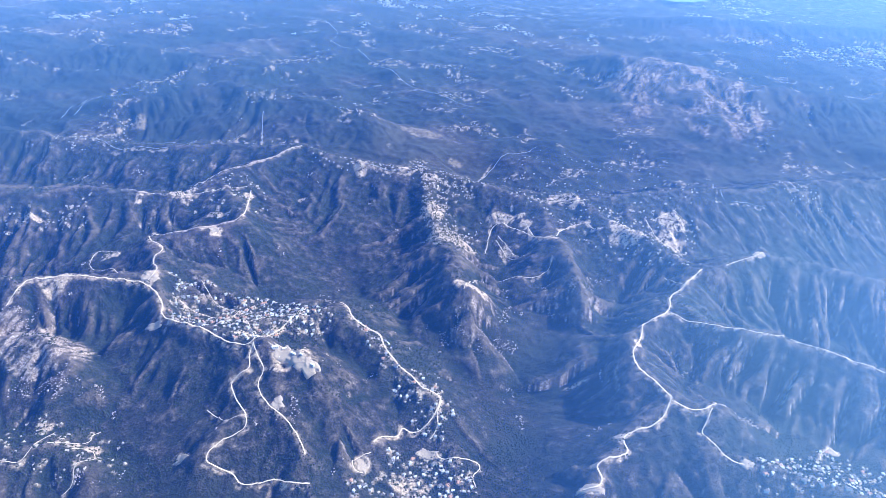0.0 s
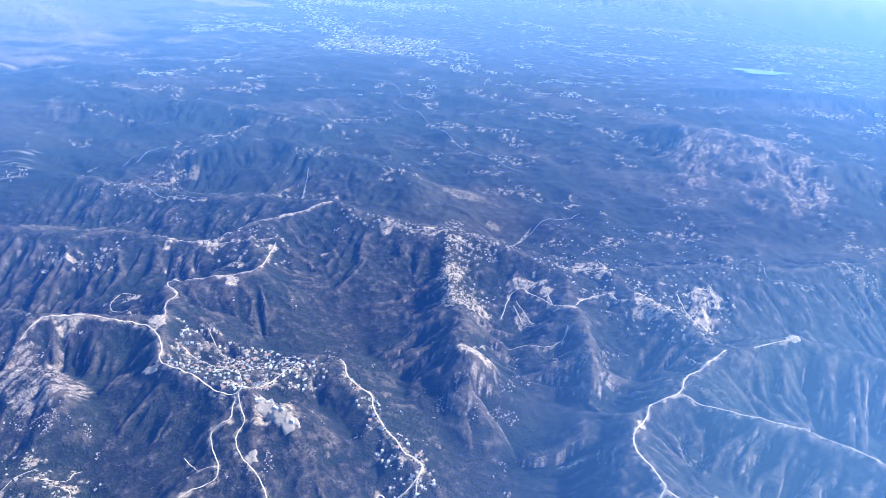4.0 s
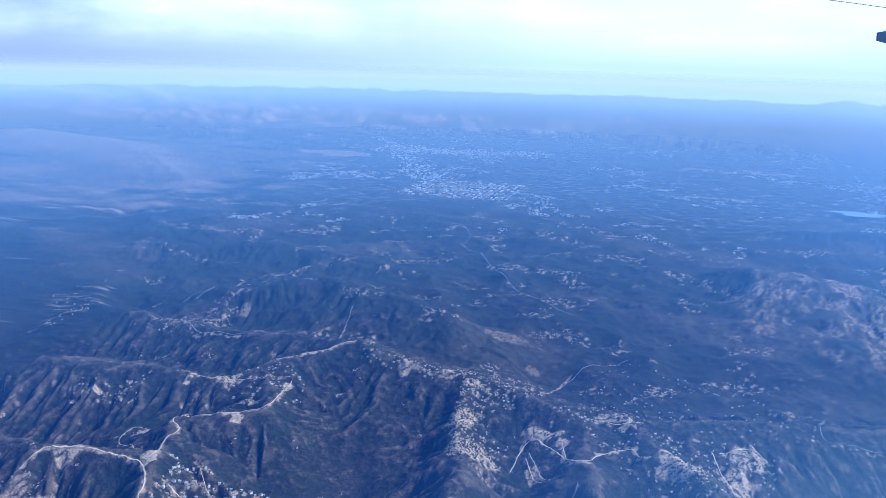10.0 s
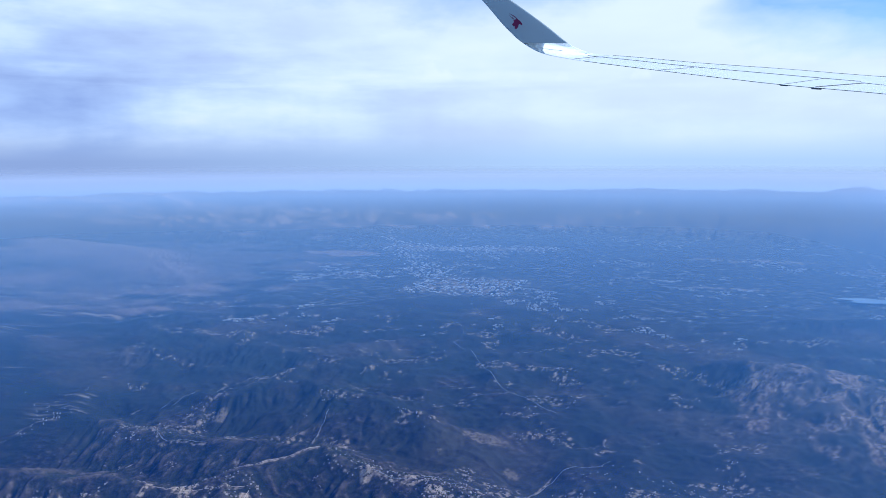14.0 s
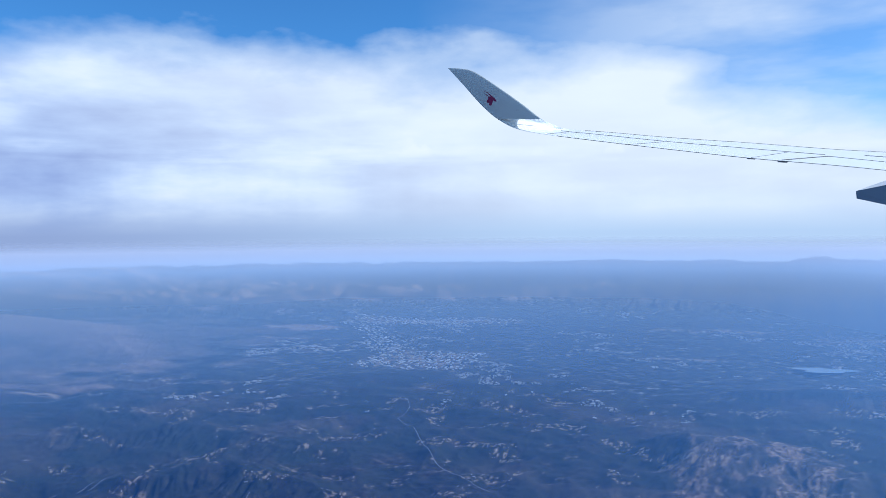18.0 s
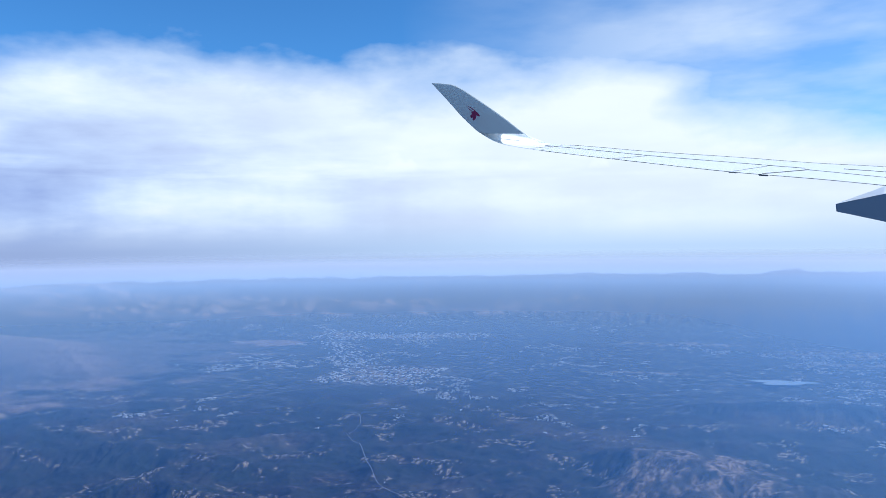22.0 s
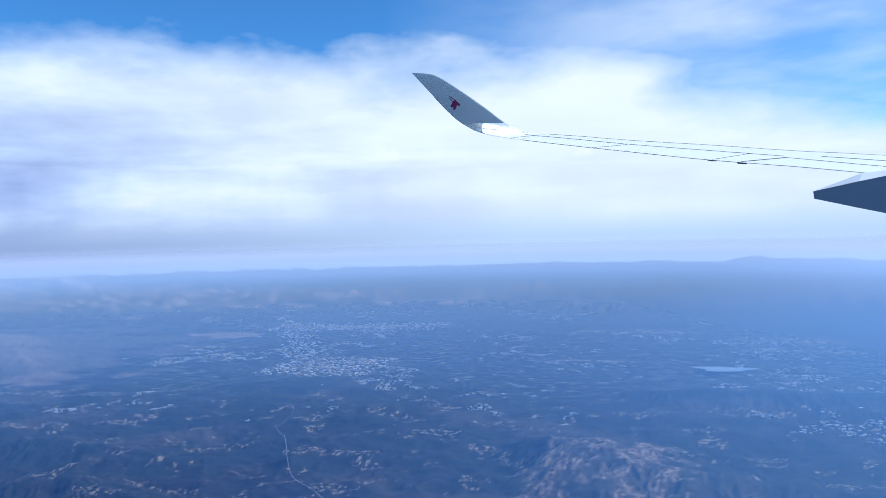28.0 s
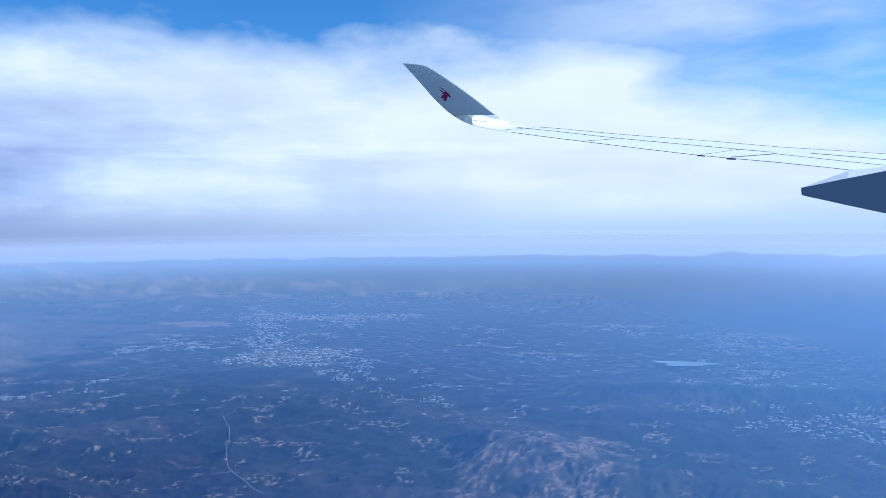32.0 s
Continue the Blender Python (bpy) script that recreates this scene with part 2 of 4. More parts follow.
def fbm(x, y, octaves=4, seed=0, gain=0.5):
    s, a = 0.0, 1.0
    for o in range(octaves):
        s = s + a * vnoise(x * 2.03 ** o + 17.3 * o, y * 2.03 ** o - 9.1 * o, seed + o)
        a *= gain
    return s


def ridged(x, y, octaves=4, seed=0, gain=0.5):
    s, a = 0.0, 1.0
    for o in range(octaves):
        s = s + a * (1 - np.abs(vnoise(x * 2.07 ** o + 5.7 * o, y * 2.07 ** o + 3.9 * o, seed + o)) * 2)
        a *= gain
    return s


def step(a, b, x):
    t = np.clip((x - a) / (b - a), 0, 1)
    return t * t * (3 - 2 * t)


# Crest lines: places with heights, the fall of the flanks, and how deeply ravines cut them
CRESTS = [
    ([(-420, 400, 46), (-248, 397, 50), (-222, 410, 51), (-170, 412, 50), (-150, 372, 47), (-96, 352, 46), (-61, 340, 45)], 0.62, 1.0),
    ([(-120, 362, 46), (-70, 395, 45), (-49, 402, 42), (-14, 368, 34), (14, 340, 22), (21, 322, 12)], 0.5, 0.5),
    ([(-61, 340, 45), (-82, 318, 36), (-87, 292, 22), (-90, 262, 6)], 0.55, 1.0),
    ([(-61, 340, 44), (-38, 316, 30), (-28, 285, 14)], 0.55, 1.0),
    ([(-92, 349, 45), (-101, 329, 39), (-88, 309, 33), (-102, 286, 25), (-97, 268, 14)], 0.55, 0.5),
    ([(-92, 349, 45), (-82, 334, 42), (-80, 314, 37), (-66, 305, 32), (-53, 287, 24)], 0.55, 0.5),
    ([(-170, 412, 50), (-165, 432, 50), (-187, 463, 50), (-131, 493, 53), (-150, 540, 58), (-139, 569, 60), (-108, 603, 68)], 0.42, 0.7),
    ([(-360, 520, 52), (-187, 528, 55), (-139, 569, 60)], 0.4, 0.7),
    ([(-420, 640, 52), (-260, 620, 55), (-108, 603, 68), (-47, 580, 66), (-5, 583, 62), (52, 571, 56), (119, 567, 52), (228, 600, 49), (340, 640, 44), (520, 700, 40)], 0.4, 0.45),
    ([(-5, 583, 60), (8, 530, 53), (15, 483, 48), (35, 433, 46), (38, 405, 33)], 0.5, 1.1),
    ([(52, 571, 55), (97, 546, 51), (109, 492, 45), (112, 440, 32)], 0.5, 1.0),
    ([(119, 567, 52), (165, 520, 48), (205, 468, 45), (171, 418, 43), (141, 386, 41), (138, 344, 38), (148, 328, 37), (140, 302, 25), (142, 270, 12)], 0.5, 1.0),
    ([(148, 328, 37), (118, 306, 30), (97, 278, 20), (90, 250, 6)], 0.5, 0.8),
    ([(148, 328, 37), (175, 329, 38), (164, 303, 31), (183, 294, 28), (230, 280, 24), (330, 250, 18)], 0.5, 0.7),
    ([(171, 418, 43), (229, 393, 45), (289, 364, 41), (380, 330, 34), (520, 300, 30)], 0.6, 1.2),
    ([(205, 468, 45), (256, 492, 49), (292, 486, 46), (370, 470, 44), (520, 480, 44)], 0.55, 1.2),
    ([(-420, 330, 26), (-300, 335, 36), (-213, 354, 42), (-195, 338, 36)], 0.55, 0.8),
    ([(-420, 270, 18), (-250, 290, 20), (-184, 294, 20), (-160, 280, 14)], 0.4, 0.7),
    ([(-330, 760, 42), (-230, 800, 56), (-130, 770, 54), (-60, 742, 46)], 0.32, 0.4),
    ([(-560, 900, 40), (-380, 960, 50), (-200, 930, 44)], 0.3, 0.4),
    ([(235, 1050, 54), (290, 1010, 58), (350, 960, 60), (420, 930, 54), (560, 920, 48)], 0.2, 0.45),
    ([(330, 1420, 34), (480, 1380, 52), (700, 1350, 58), (1000, 1330, 60), (1500, 1400, 64)], 0.22, 0.4),
    ([(-820, 1420, 34), (-1000, 1560, 50), (-1300, 1800, 56), (-1800, 1900, 66)], 0.12, 0.25),
    ([(-1500, 2300, 40), (-1100, 2420, 56), (-760, 2380, 44)], 0.14, 0.25),
]
FAR = [
    ([(-2600, 2750, 70), (-1700, 2850, 74), (-1290, 2930, 66), (-1125, 2929, 88), (-900, 2960, 76), (-600, 2900, 50)], 0.16, 0.7),
    ([(-2000, 3250, 96), (-1200, 3400, 104), (-400, 3420, 76)], 0.14, 0.7),
    ([(-150, 3380, 60), (150, 3400, 92), (500, 3420, 104), (900, 3300, 118), (1500, 3150, 140)], 0.15, 0.7),
    ([(-3000, 2450, 130), (-2200, 3150, 142), (-1400, 3560, 146), (-500, 3740, 150), (300, 3760, 158), (1100, 3620, 166), (1800, 3350, 176), (2600, 2800, 176)], 0.12, 0.5),
]


def crest_height(x, y, crests, soft):
    acc = np.zeros_like(x)
    for k, (pts, fall, cut) in enumerate(crests):
        best, bd, bs = np.full_like(x, -1e3), np.zeros_like(x), np.zeros_like(x)
        run = 0.0
        for (ax, ay, az), (bx, by, bz) in zip(pts[:-1], pts[1:]):
            dx, dy = bx - ax, by - ay
            ln = math.hypot(dx, dy)
            t = np.clip(((x - ax) * dx + (y - ay) * dy) / ln ** 2, 0, 1)
            d = np.hypot(x - ax - t * dx, y - ay - t * dy)
            h = az + t * (bz - az) - 1.15 * fall * d * d / (d + 4 * soft / 3)
            better = h > best
            best = np.where(better, h, best)
            bd = np.where(better, d, bd)
            side = np.sign((x - ax) * dy - (y - ay) * dx)
            bs = np.where(better, run + t * ln + 1000 * side, bs)
            run += ln
        # ravines run straight down the flanks, sharp-bottomed, with smaller ones between
        w = soft * 6.5
        n1 = np.abs(vnoise(bs / w + 31 * k + 0.25 * vnoise(x / (2 * w), y / (2 * w), 33), bd / (w * 5.0), 40 + k))
        n2 = np.abs(vnoise(bs / (w * 0.41) + 7 * k, bd / (w * 2.0), 60 + k))
        depth = (1 - np.minimum(1, 2.3 * n1)) + 0.38 * (1 - np.minimum(1, 2.3 * n2))
        best = best - cut * soft * 3.3 * depth * step(0.4 * soft, 9 * soft, bd) * (1 - 0.6 * np.exp(-((x - 130) / 110) ** 4 - ((y - 535) / 48) ** 4))
        acc = acc + np.exp(np.clip(best / (1.6 * soft), -60, 60))
    return 1.6 * soft * np.log(acc + 1e-20)


def height(x, y):
    x, y = np.asarray(x, float), np.asarray(y, float)
    wx = x + 7 * fbm(x / 60, y / 60, 3, 3)
    wy = y + 7 * fbm(x / 60, y / 60, 3, 9)
    base = 2 + 26 * step(560, 900, y) - 8 * step(1300, 1900, y) + 3 * fbm(x / 90, y / 90, 2, 5)
    base = base + 16 * step(200, 900, y) * step(350, 1100, x) * (1 - step(1500, 1900, y))
    near = crest_height(wx, wy, CRESTS, 3.0)
    far = crest_height(x + 60 * fbm(x / 400, y / 400, 3, 21), y + 60 * fbm(x / 400, y / 400, 3, 22), FAR, 14.0)
    e = np.exp(np.clip(np.stack([base, near, far]) / 4.0, -60, 60)).sum(0)
    h = 4.0 * np.log(e)
    rough = 0.25 + 0.75 * step(6, 30, h - base)
    hills = step(600, 720, y) * (1 - step(1050, 1500, y))
    h = h + hills * 7 * (ridged(x / 130, y / 130, 4, 70) - 0.7)
    back = step(2300, 2900, y)
    h = h + back * step(30, 90, h) * (16 * fbm(x / 260, y / 260, 4, 75) + 7 * ridged(x / 110, y / 110, 3, 77) - 5)
    h = h + rough * (1.5 * fbm(x / 22, y / 22, 4, 80)) * (1 + step(900, 2500, y))
    h = h + rough * 0.8 * (ridged(x / 9, y / 9, 3, 90) - 0.7) * (1 - step(700, 1200, y))
    # the fill of a lake's basin, and of the valley's floor
    lake = np.exp(-(((x - 530) / 62) ** 2 + ((y - 1672) / 34) ** 2) ** 2)
    h = h * (1 - lake) + 30 * lake
    return h


# ---- end relief ----
def spread(centre, half, n_in, n_out, reach):
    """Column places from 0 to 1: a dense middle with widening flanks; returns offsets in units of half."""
    inner = np.linspace(-1, 1, n_in)
    g = np.linspace(0, 1, n_out + 1)[1:]
    return np.concatenate([-(1 + reach * g[::-1] ** 2.2), inner, 1 + reach * g ** 2.2])


def ground_axes():
    ys = [-1500.0]
    while ys[-1] < 4680:
        y = ys[-1]
        if y < 240:
            dy = min(120, 6 + 0.16 * (240 - y))
        elif y < 640:
            dy = 0.85
        else:
            dy = 0.85 + (y - 640) * 0.0085
        ys.append(y + dy)
    return np.array(ys)


ROW_Y = ground_axes()
COL_U = spread(0, 1, 800, 46, 9.0)
HALF = 420 + np.maximum(0, ROW_Y - 640) * 0.62
MID = 40 - 0.12 * np.maximum(0, ROW_Y - 640)
GX = MID[:, None] + HALF[:, None] * COL_U[None, :]
GX = np.clip(GX, -4700, 4700)
GY = np.repeat(ROW_Y[:, None], GX.shape[1], 1)
GZ = height(GX, GY)


def blobs(x, y, spots):
    """Where bare pads and clearings lie: spots of (x, y, radius along x, along y)."""
    v = np.zeros_like(x)
    wob = 1 + 0.5 * fbm(x / 7, y / 7, 3, 130)
    for a, b, ra, rb in spots:
        d = ((x - a) / ra) ** 2 + ((y - b) / rb) ** 2
        v = np.maximum(v, step(1.35, 0.75, d * wob))
    return v


def attribute(me, name, values):
    a = me.attributes.new(name, "FLOAT", "POINT")
    a.data.foreach_set("value", values.astype(np.float32).ravel())


# ---- the plan: roads and field terraces (width, line), bare pads, groups of houses ----
ROADS = [
    (1.5, [(-249, 382), (-248, 386), (-245, 394), (-242, 400), (-231, 403), (-221, 405), (-211, 407), (-200, 406), (-184, 406), (-171, 404), (-161, 393), (-154, 383), (-152, 372), (-142, 367), (-129, 362), (-116, 357), (-102, 349), (-92, 349), (-88, 363), (-80, 375), (-75, 385), (-69, 393)]),
    (1.3, [(-171, 404), (-167, 416), (-176, 431), (-178, 437), (-174, 446), (-177, 452), (-187, 456), (-193, 475), (-186, 476), (-169, 476), (-156, 476), (-149, 482), (-131, 494), (-132, 513), (-136, 542)]),
    (1.2, [(-92, 349), (-92, 345), (-93, 341), (-90, 333), (-101, 329), (-96, 318), (-88, 309), (-85, 299), (-100, 289), (-104, 281), (-97, 280), (-88, 279), (-84, 273), (-75, 275), (-65, 278), (-61, 274), (-49, 275)]),
    (1.1, [(-92, 349), (-89, 342), (-82, 334), (-86, 327), (-80, 314), (-66, 305), (-60, 299), (-54, 290), (-53, 287)]),
    (0.8, [(-187, 291), (-174, 295), (-169, 300), (-171, 304), (-167, 308)]),
    (0.8, [(-175, 291), (-167, 295), (-161, 288), (-171, 282), (-168, 274), (-173, 269)]),
    (0.8, [(-206, 280), (-196, 279), (-192, 291), (-188, 301)]),
    (0.8, [(-201, 435), (-219, 444), (-227, 447), (-231, 458), (-231, 472), (-217, 469), (-209, 457)]),
    (0.8, [(-111, 316), (-101, 308), (-98, 304), (-87, 307)]),
    (1.5, [(-50, 415), (-44, 406), (-40, 392), (-30, 384), (-21, 384), (-19, 372), (-12, 362), (-5, 355), (2, 350), (6, 342), (15, 344), (18, 339), (14, 329), (8, 322), (2, 320), (-5, 324), (-5, 318), (-12, 314), (-19, 306)]),
    (1.2, [(18, 339), (15, 329), (17, 324), (12, 317)]),
    (1.0, [(-23, 289), (-27, 288), (-30, 292), (-27, 297), (-20, 300)]),
    (1.0, [(16, 310), (18, 306), (29, 306), (39, 309), (41, 304), (35, 298), (38, 291)]),
    (0.9, [(31, 423), (39, 451), (48, 466)]),
    (0.8, [(53, 469), (67, 479), (83, 471), (96, 478), (99, 484), (99, 487)]),
    (0.8, [(61, 522), (73, 503), (80, 495)]),
    (1.6, [(204, 465), (187, 448), (171, 430), (167, 411), (155, 404), (146, 400), (145, 391), (137, 376), (134, 372), (134, 357), (142, 346), (146, 332), (146, 326), (137, 314), (126, 312), (115, 307), (119, 299), (112, 294), (98, 291), (102, 282), (99, 277), (91, 277)]),
    (1.3, [(146, 326), (152, 323), (163, 322), (173, 329)]),
    (1.1, [(169, 324), (164, 316), (159, 310), (166, 301), (170, 295), (179, 293)]),
    (1.0, [(167, 411), (181, 405), (195, 400), (207, 397), (219, 391), (232, 392), (242, 386), (252, 380), (269, 373), (287, 361)]),
    (0.8, [(180, 469), (187, 448)]),
    (1.0, [(225, 475), (237, 483), (248, 486), (258, 492)]),
    (1.0, [(238, 320), (242, 326), (250, 330), (252, 327)]),
    (1.6, [(-191, 527), (-188, 540), (-168, 560), (-146, 571), (-128, 584), (-105, 602)]),
    (1.0, [(-216, 525), (-202, 523), (-185, 524), (-154, 536), (-138, 544)]),
    (1.2, [(-326, 657), (-268, 607), (-254, 613), (-223, 611)]),
    (1.2, [(-160, 693), (-168, 735), (-169, 746)]),
    (1.4, [(-154, 1140), (-96, 1059), (-40, 941), (4, 888), (52, 852)]),
    (1.2, [(-517, 1149), (-202, 1306), (-138, 1166), (-151, 1128)]),
    (1.4, [(-48, 580), (-13, 572), (21, 602), (70, 725), (120, 758)]),
    (1.0, [(92, 557), (105, 558), (126, 555), (138, 565)]),
    (1.1, [(83, 529), (90, 507), (105, 506), (108, 521), (131, 537), (137, 527)]),
    (1.1, [(97, 505), (58, 542), (51, 505)]),
    (1.2, [(187, 559), (194, 540), (203, 521), (216, 529)]),
    (1.2, [(191, 559), (215, 572), (225, 565)]),
    (1.0, [(286, 682), (259, 599), (286, 602), (309, 606)]),
    (1.0, [(59, 518), (67, 503), (75, 496)]),
    (2.5, [(-850, 990), (-757, 1089), (-632, 1296), (-444, 1328), (-376, 1450), (-221, 1583), (-86, 1720), (92, 1858)]),
    (2.0, [(-676, 1577), (-727, 1727), (-702, 2022), (-664, 2194)]),
    (2.0, [(-712, 2318), (-250, 2430), (0, 2396), (232, 1913), (389, 1884)]),
    (2.0, [(-712, 2318), (-496, 1975), (-339, 1721), (-221, 1583)]),
    # six field terraces, drawn as road strips
    (1.6, [(-377, 742), (-374, 790), (-371, 832)]),
    (1.6, [(-364, 744), (-358, 790), (-351, 830)]),
    (1.4, [(-252, 662), (-238, 684), (-226, 702)]),
    (1.4, [(-237, 664), (-220, 688), (-205, 706)]),
    (1.4, [(-217, 664), (-200, 690), (-184, 713)]),
    (1.2, [(-264, 652), (-250, 670), (-241, 684)]),
    (0.8, [(-150, 400), (-136, 402), (-120, 394), (-104, 378), (-94, 360)]),
    (0.7, [(-143, 424), (-128, 412), (-112, 402), (-92, 398), (-74, 394)]),
    (0.7, [(-130, 380), (-118, 392), (-114, 408), (-108, 420)]),
    (0.7, [(-100, 372), (-84, 384), (-66, 388)]),
]
PADS = [
    (-171, 411, 5.1, 11.7), (-219, 461, 6.0, 8.5), (-146, 477, 5.1, 7.1), (-181, 529, 5.0, 14.6), (-69, 342, 15.0, 7.3), (-58, 334, 6.3, 3.2),
    (-72, 313, 3.0, 5.1), (-118, 289, 5.0, 5.1), (-73, 335, 7.3, 4.1), (37, 431, 16.2, 8.0), (102, 369, 9.2, 2), (94, 276, 6.0, 2.2),
    (115, 308, 4.0, 2.2), (177, 333, 4.1, 6.7), (253, 490, 5.1, 3.2), (140, 382, 3.2, 5.1), (211, 562, 15.2, 12.2), (154, 527, 6.0, 15.5),
    (10, 532, 10.0, 22.0), (19, 495, 18.4, 12.0), (-52, 580, 7.1, 13.0), (-17, 585, 6.1, 30), (70, 538, 11.4, 4.0), (83, 530, 6.3, 6.0),
    (3, 288, 12.2, 9.0), (12, 309, 8.1, 3.0), (-24, 295, 5.0, 6.1), (-97, 360, 9.8, 6.3), (248, 329, 3.6, 2), (182, 294, 4.0, 3.2),
    (-216, 525, 3.6, 30), (-97, 548, 5.0, 3.0), (-227, 404, 10.0, 30), (-290, 497, 13.0, 3.6), (-155, 506, 11.0, 3.2), (-136, 536, 6.0, 5.4),
    (-195, 306, 5.1, 3.6), (-167, 295, 5.1, 3.2), (-4, 764, 25.1, 21.2), (31, 721, 9.4, 7.1), (165, 521, 19.2, 30), (205, 538, 13.0, 17.0),
    (65, 538, 13.0, 6.1), (6, 526, 9.2, 30), (29, 500, 19.2, 9.2), (67, 506, 6.1, 9.2), (6, 570, 9.4, 6.3), (117, 562, 18.4, 4.1),
    (-188, 533, 9.5, 25.6), (230, 965, 19.0, 10.0), (-293, 734, 9.2, 12.5),
]
CLUSTERS = [
    ('village', 380, [(-162, 421), (-143, 428), (-119, 422), (-100, 436), (-64, 401), (-48, 392), (-64, 376), (-80, 371), (-95, 351), (-116, 358), (-146, 368)]),
    ('low', 110, [(-13, 306), (21, 308), (37, 302), (40, 285), (-28, 274), (-32, 282), (-9, 294)]),
    ('town', 190, [(185, 299), (240, 328), (272, 312), (252, 280), (186, 278)]),
    ('estate', 200, [(-2, 573), (25, 575), (47, 560), (24, 550), (20, 522), (47, 528), (44, 503), (13, 481), (2, 516)]),
    ('crest', 160, [(-97, 600), (-74, 606), (-6, 602), (63, 590), (52, 565), (-4, 567), (-51, 573), (-90, 581)]),
    ('east', 260, [(61, 549), (126, 605), (146, 559), (218, 575), (237, 565), (198, 474), (176, 480), (139, 509), (105, 533), (70, 534)]),
    ('west', 90, [(-221, 561), (-141, 558), (-119, 538), (-119, 516), (-145, 500), (-178, 511)]),
    ('left', 60, [(-314, 505), (-274, 507), (-255, 524), (-247, 491), (-306, 486)]),
    ('sw', 60, [(-220, 308), (-190, 312), (-152, 303), (-146, 284), (-187, 273), (-204, 276)]),
    ('canyon', 90, [(-49, 398), (-30, 391), (-15, 376), (-4, 360), (21, 351), (28, 339), (21, 315), (5, 321), (-9, 342), (-33, 378)]),
    ('ne', 140, [(24, 620), (115, 759), (154, 743), (243, 716), (261, 611), (216, 570), (151, 571), (84, 685)]),
]

# what covers the land
rng = np.random.default_rng(7)


def inside(poly, n, rng, gap):
    """Scattered places within a polygon, at least gap apart."""
    p = np.array(poly, float)
    lo, hi = p.min(0), p.max(0)
    out = []
    for _ in range(n * 60):
        q = lo + rng.random(2) * (hi - lo)
        c, j = False, len(p) - 1
        for i in range(len(p)):
            if (p[i, 1] > q[1]) != (p[j, 1] > q[1]) and q[0] < (p[j, 0] - p[i, 0]) * (q[1] - p[i, 1]) / (p[j, 1] - p[i, 1]) + p[i, 0]:
                c = not c
            j = i
        if c and all((q[0] - a) ** 2 + (q[1] - b) ** 2 > gap * gap for a, b in out):
            out.append(tuple(q))
            if len(out) >= n:
                break
    return out


LOTS, FAR_LOTS = [], []
NEAR = {"village": 160, "low": 45, "town": 70, "canyon": 30}
for nm, n, poly in CLUSTERS:
    pts = inside(poly, n, rng, 1.9)
    k = NEAR.get(nm, 0)
    LOTS += pts[:k]
    FAR_LOTS += pts[k:]

# bare earth round the lots and along the roads, gathered on a one-metre raster
EARTH = np.zeros((480, 760))
for x, y in LOTS + FAR_LOTS:
    r, c = int(y - 245), int(x + 350)
    if 0 <= r < 479 and 0 <= c < 759:
        EARTH[r:r + 2, c:c + 2] += 0.5
for w, pts in ROADS:
    for (xa, ya), (xb, yb) in zip(pts[:-1], pts[1:]):
        for f in np.linspace(0, 1, int(math.hypot(xb - xa, yb - ya)) + 2):
            r, c = int(ya + f * (yb - ya) - 245), int(xa + f * (xb - xa) + 350)
            if 0 <= r < 480 and 0 <= c < 760:
                EARTH[r, c] += 0.55 * w
for _ in range(2):
    EARTH = (EARTH + np.roll(EARTH, 1, 0) + np.roll(EARTH, -1, 0) + np.roll(EARTH, 1, 1) + np.roll(EARTH, -1, 1)) / 3.2
er, ec = np.clip(GY - 245, 0, 478.9), np.clip(GX + 350, 0, 758.9)
ir, ic = er.astype(int), ec.astype(int)
fr, fc = er - ir, ec - ic
earth = (EARTH[ir, ic] * (1 - fr) + EARTH[ir + 1, ic] * fr) * (1 - fc) + (EARTH[ir, ic + 1] * (1 - fr) + EARTH[ir + 1, ic + 1] * fr) * fc
earth = earth * (GY > 246) * (GY < 723) * (GX > -349) * (GX < 408)
gy_, gx_ = np.gradient(GZ)
dxs, dys = np.gradient(GX, axis=1), np.gradient(GY, axis=0)
SLOPE = np.hypot(gx_ / np.maximum(dxs, 0.1), gy_ / np.maximum(dys, 0.1))
OUTCROPS = [(-224, 364, 17, 11), (-204, 352, 15, 12), (-236, 347, 13, 9), (-213, 338, 12, 7), (-246, 372, 10, 8)]
CLIFFS = np.exp(-((GX - 45) / 45) ** 2 - ((GY - 405) / 40) ** 2) + np.exp(-((GX - 105) / 30) ** 2 - ((GY - 450) / 40) ** 2)
rock = step(0.35, 0.9, 0.5 * fbm(GX / 36, GY / 36, 3, 100) + 0.55 * (SLOPE - 0.75) + 0.38 * CLIFFS) * step(0.4, 0.9, SLOPE) * (1 - step(640, 800, GY))
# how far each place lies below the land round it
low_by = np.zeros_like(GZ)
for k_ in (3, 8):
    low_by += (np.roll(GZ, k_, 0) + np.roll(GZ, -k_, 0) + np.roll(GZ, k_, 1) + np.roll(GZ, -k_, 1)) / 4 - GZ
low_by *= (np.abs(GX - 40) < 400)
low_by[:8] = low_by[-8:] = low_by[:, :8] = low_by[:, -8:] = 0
rock = rock * step(-0.1, 0.5, fbm(GX / 2.6, GY / 9, 3, 103))
rock = np.maximum(rock, blobs(GX, GY, OUTCROPS) * step(-0.35, 0.2, fbm((0.55 * GX + 0.83 * GY) / 14, (0.83 * GX - 0.55 * GY) / 2.6, 3, 104)))
crag = step(-0.25, 0.45, fbm(GX / 16, GY / 26, 4, 116)) * step(-0.6, 0.3, fbm(GX / 4, GY / 6, 3, 117))
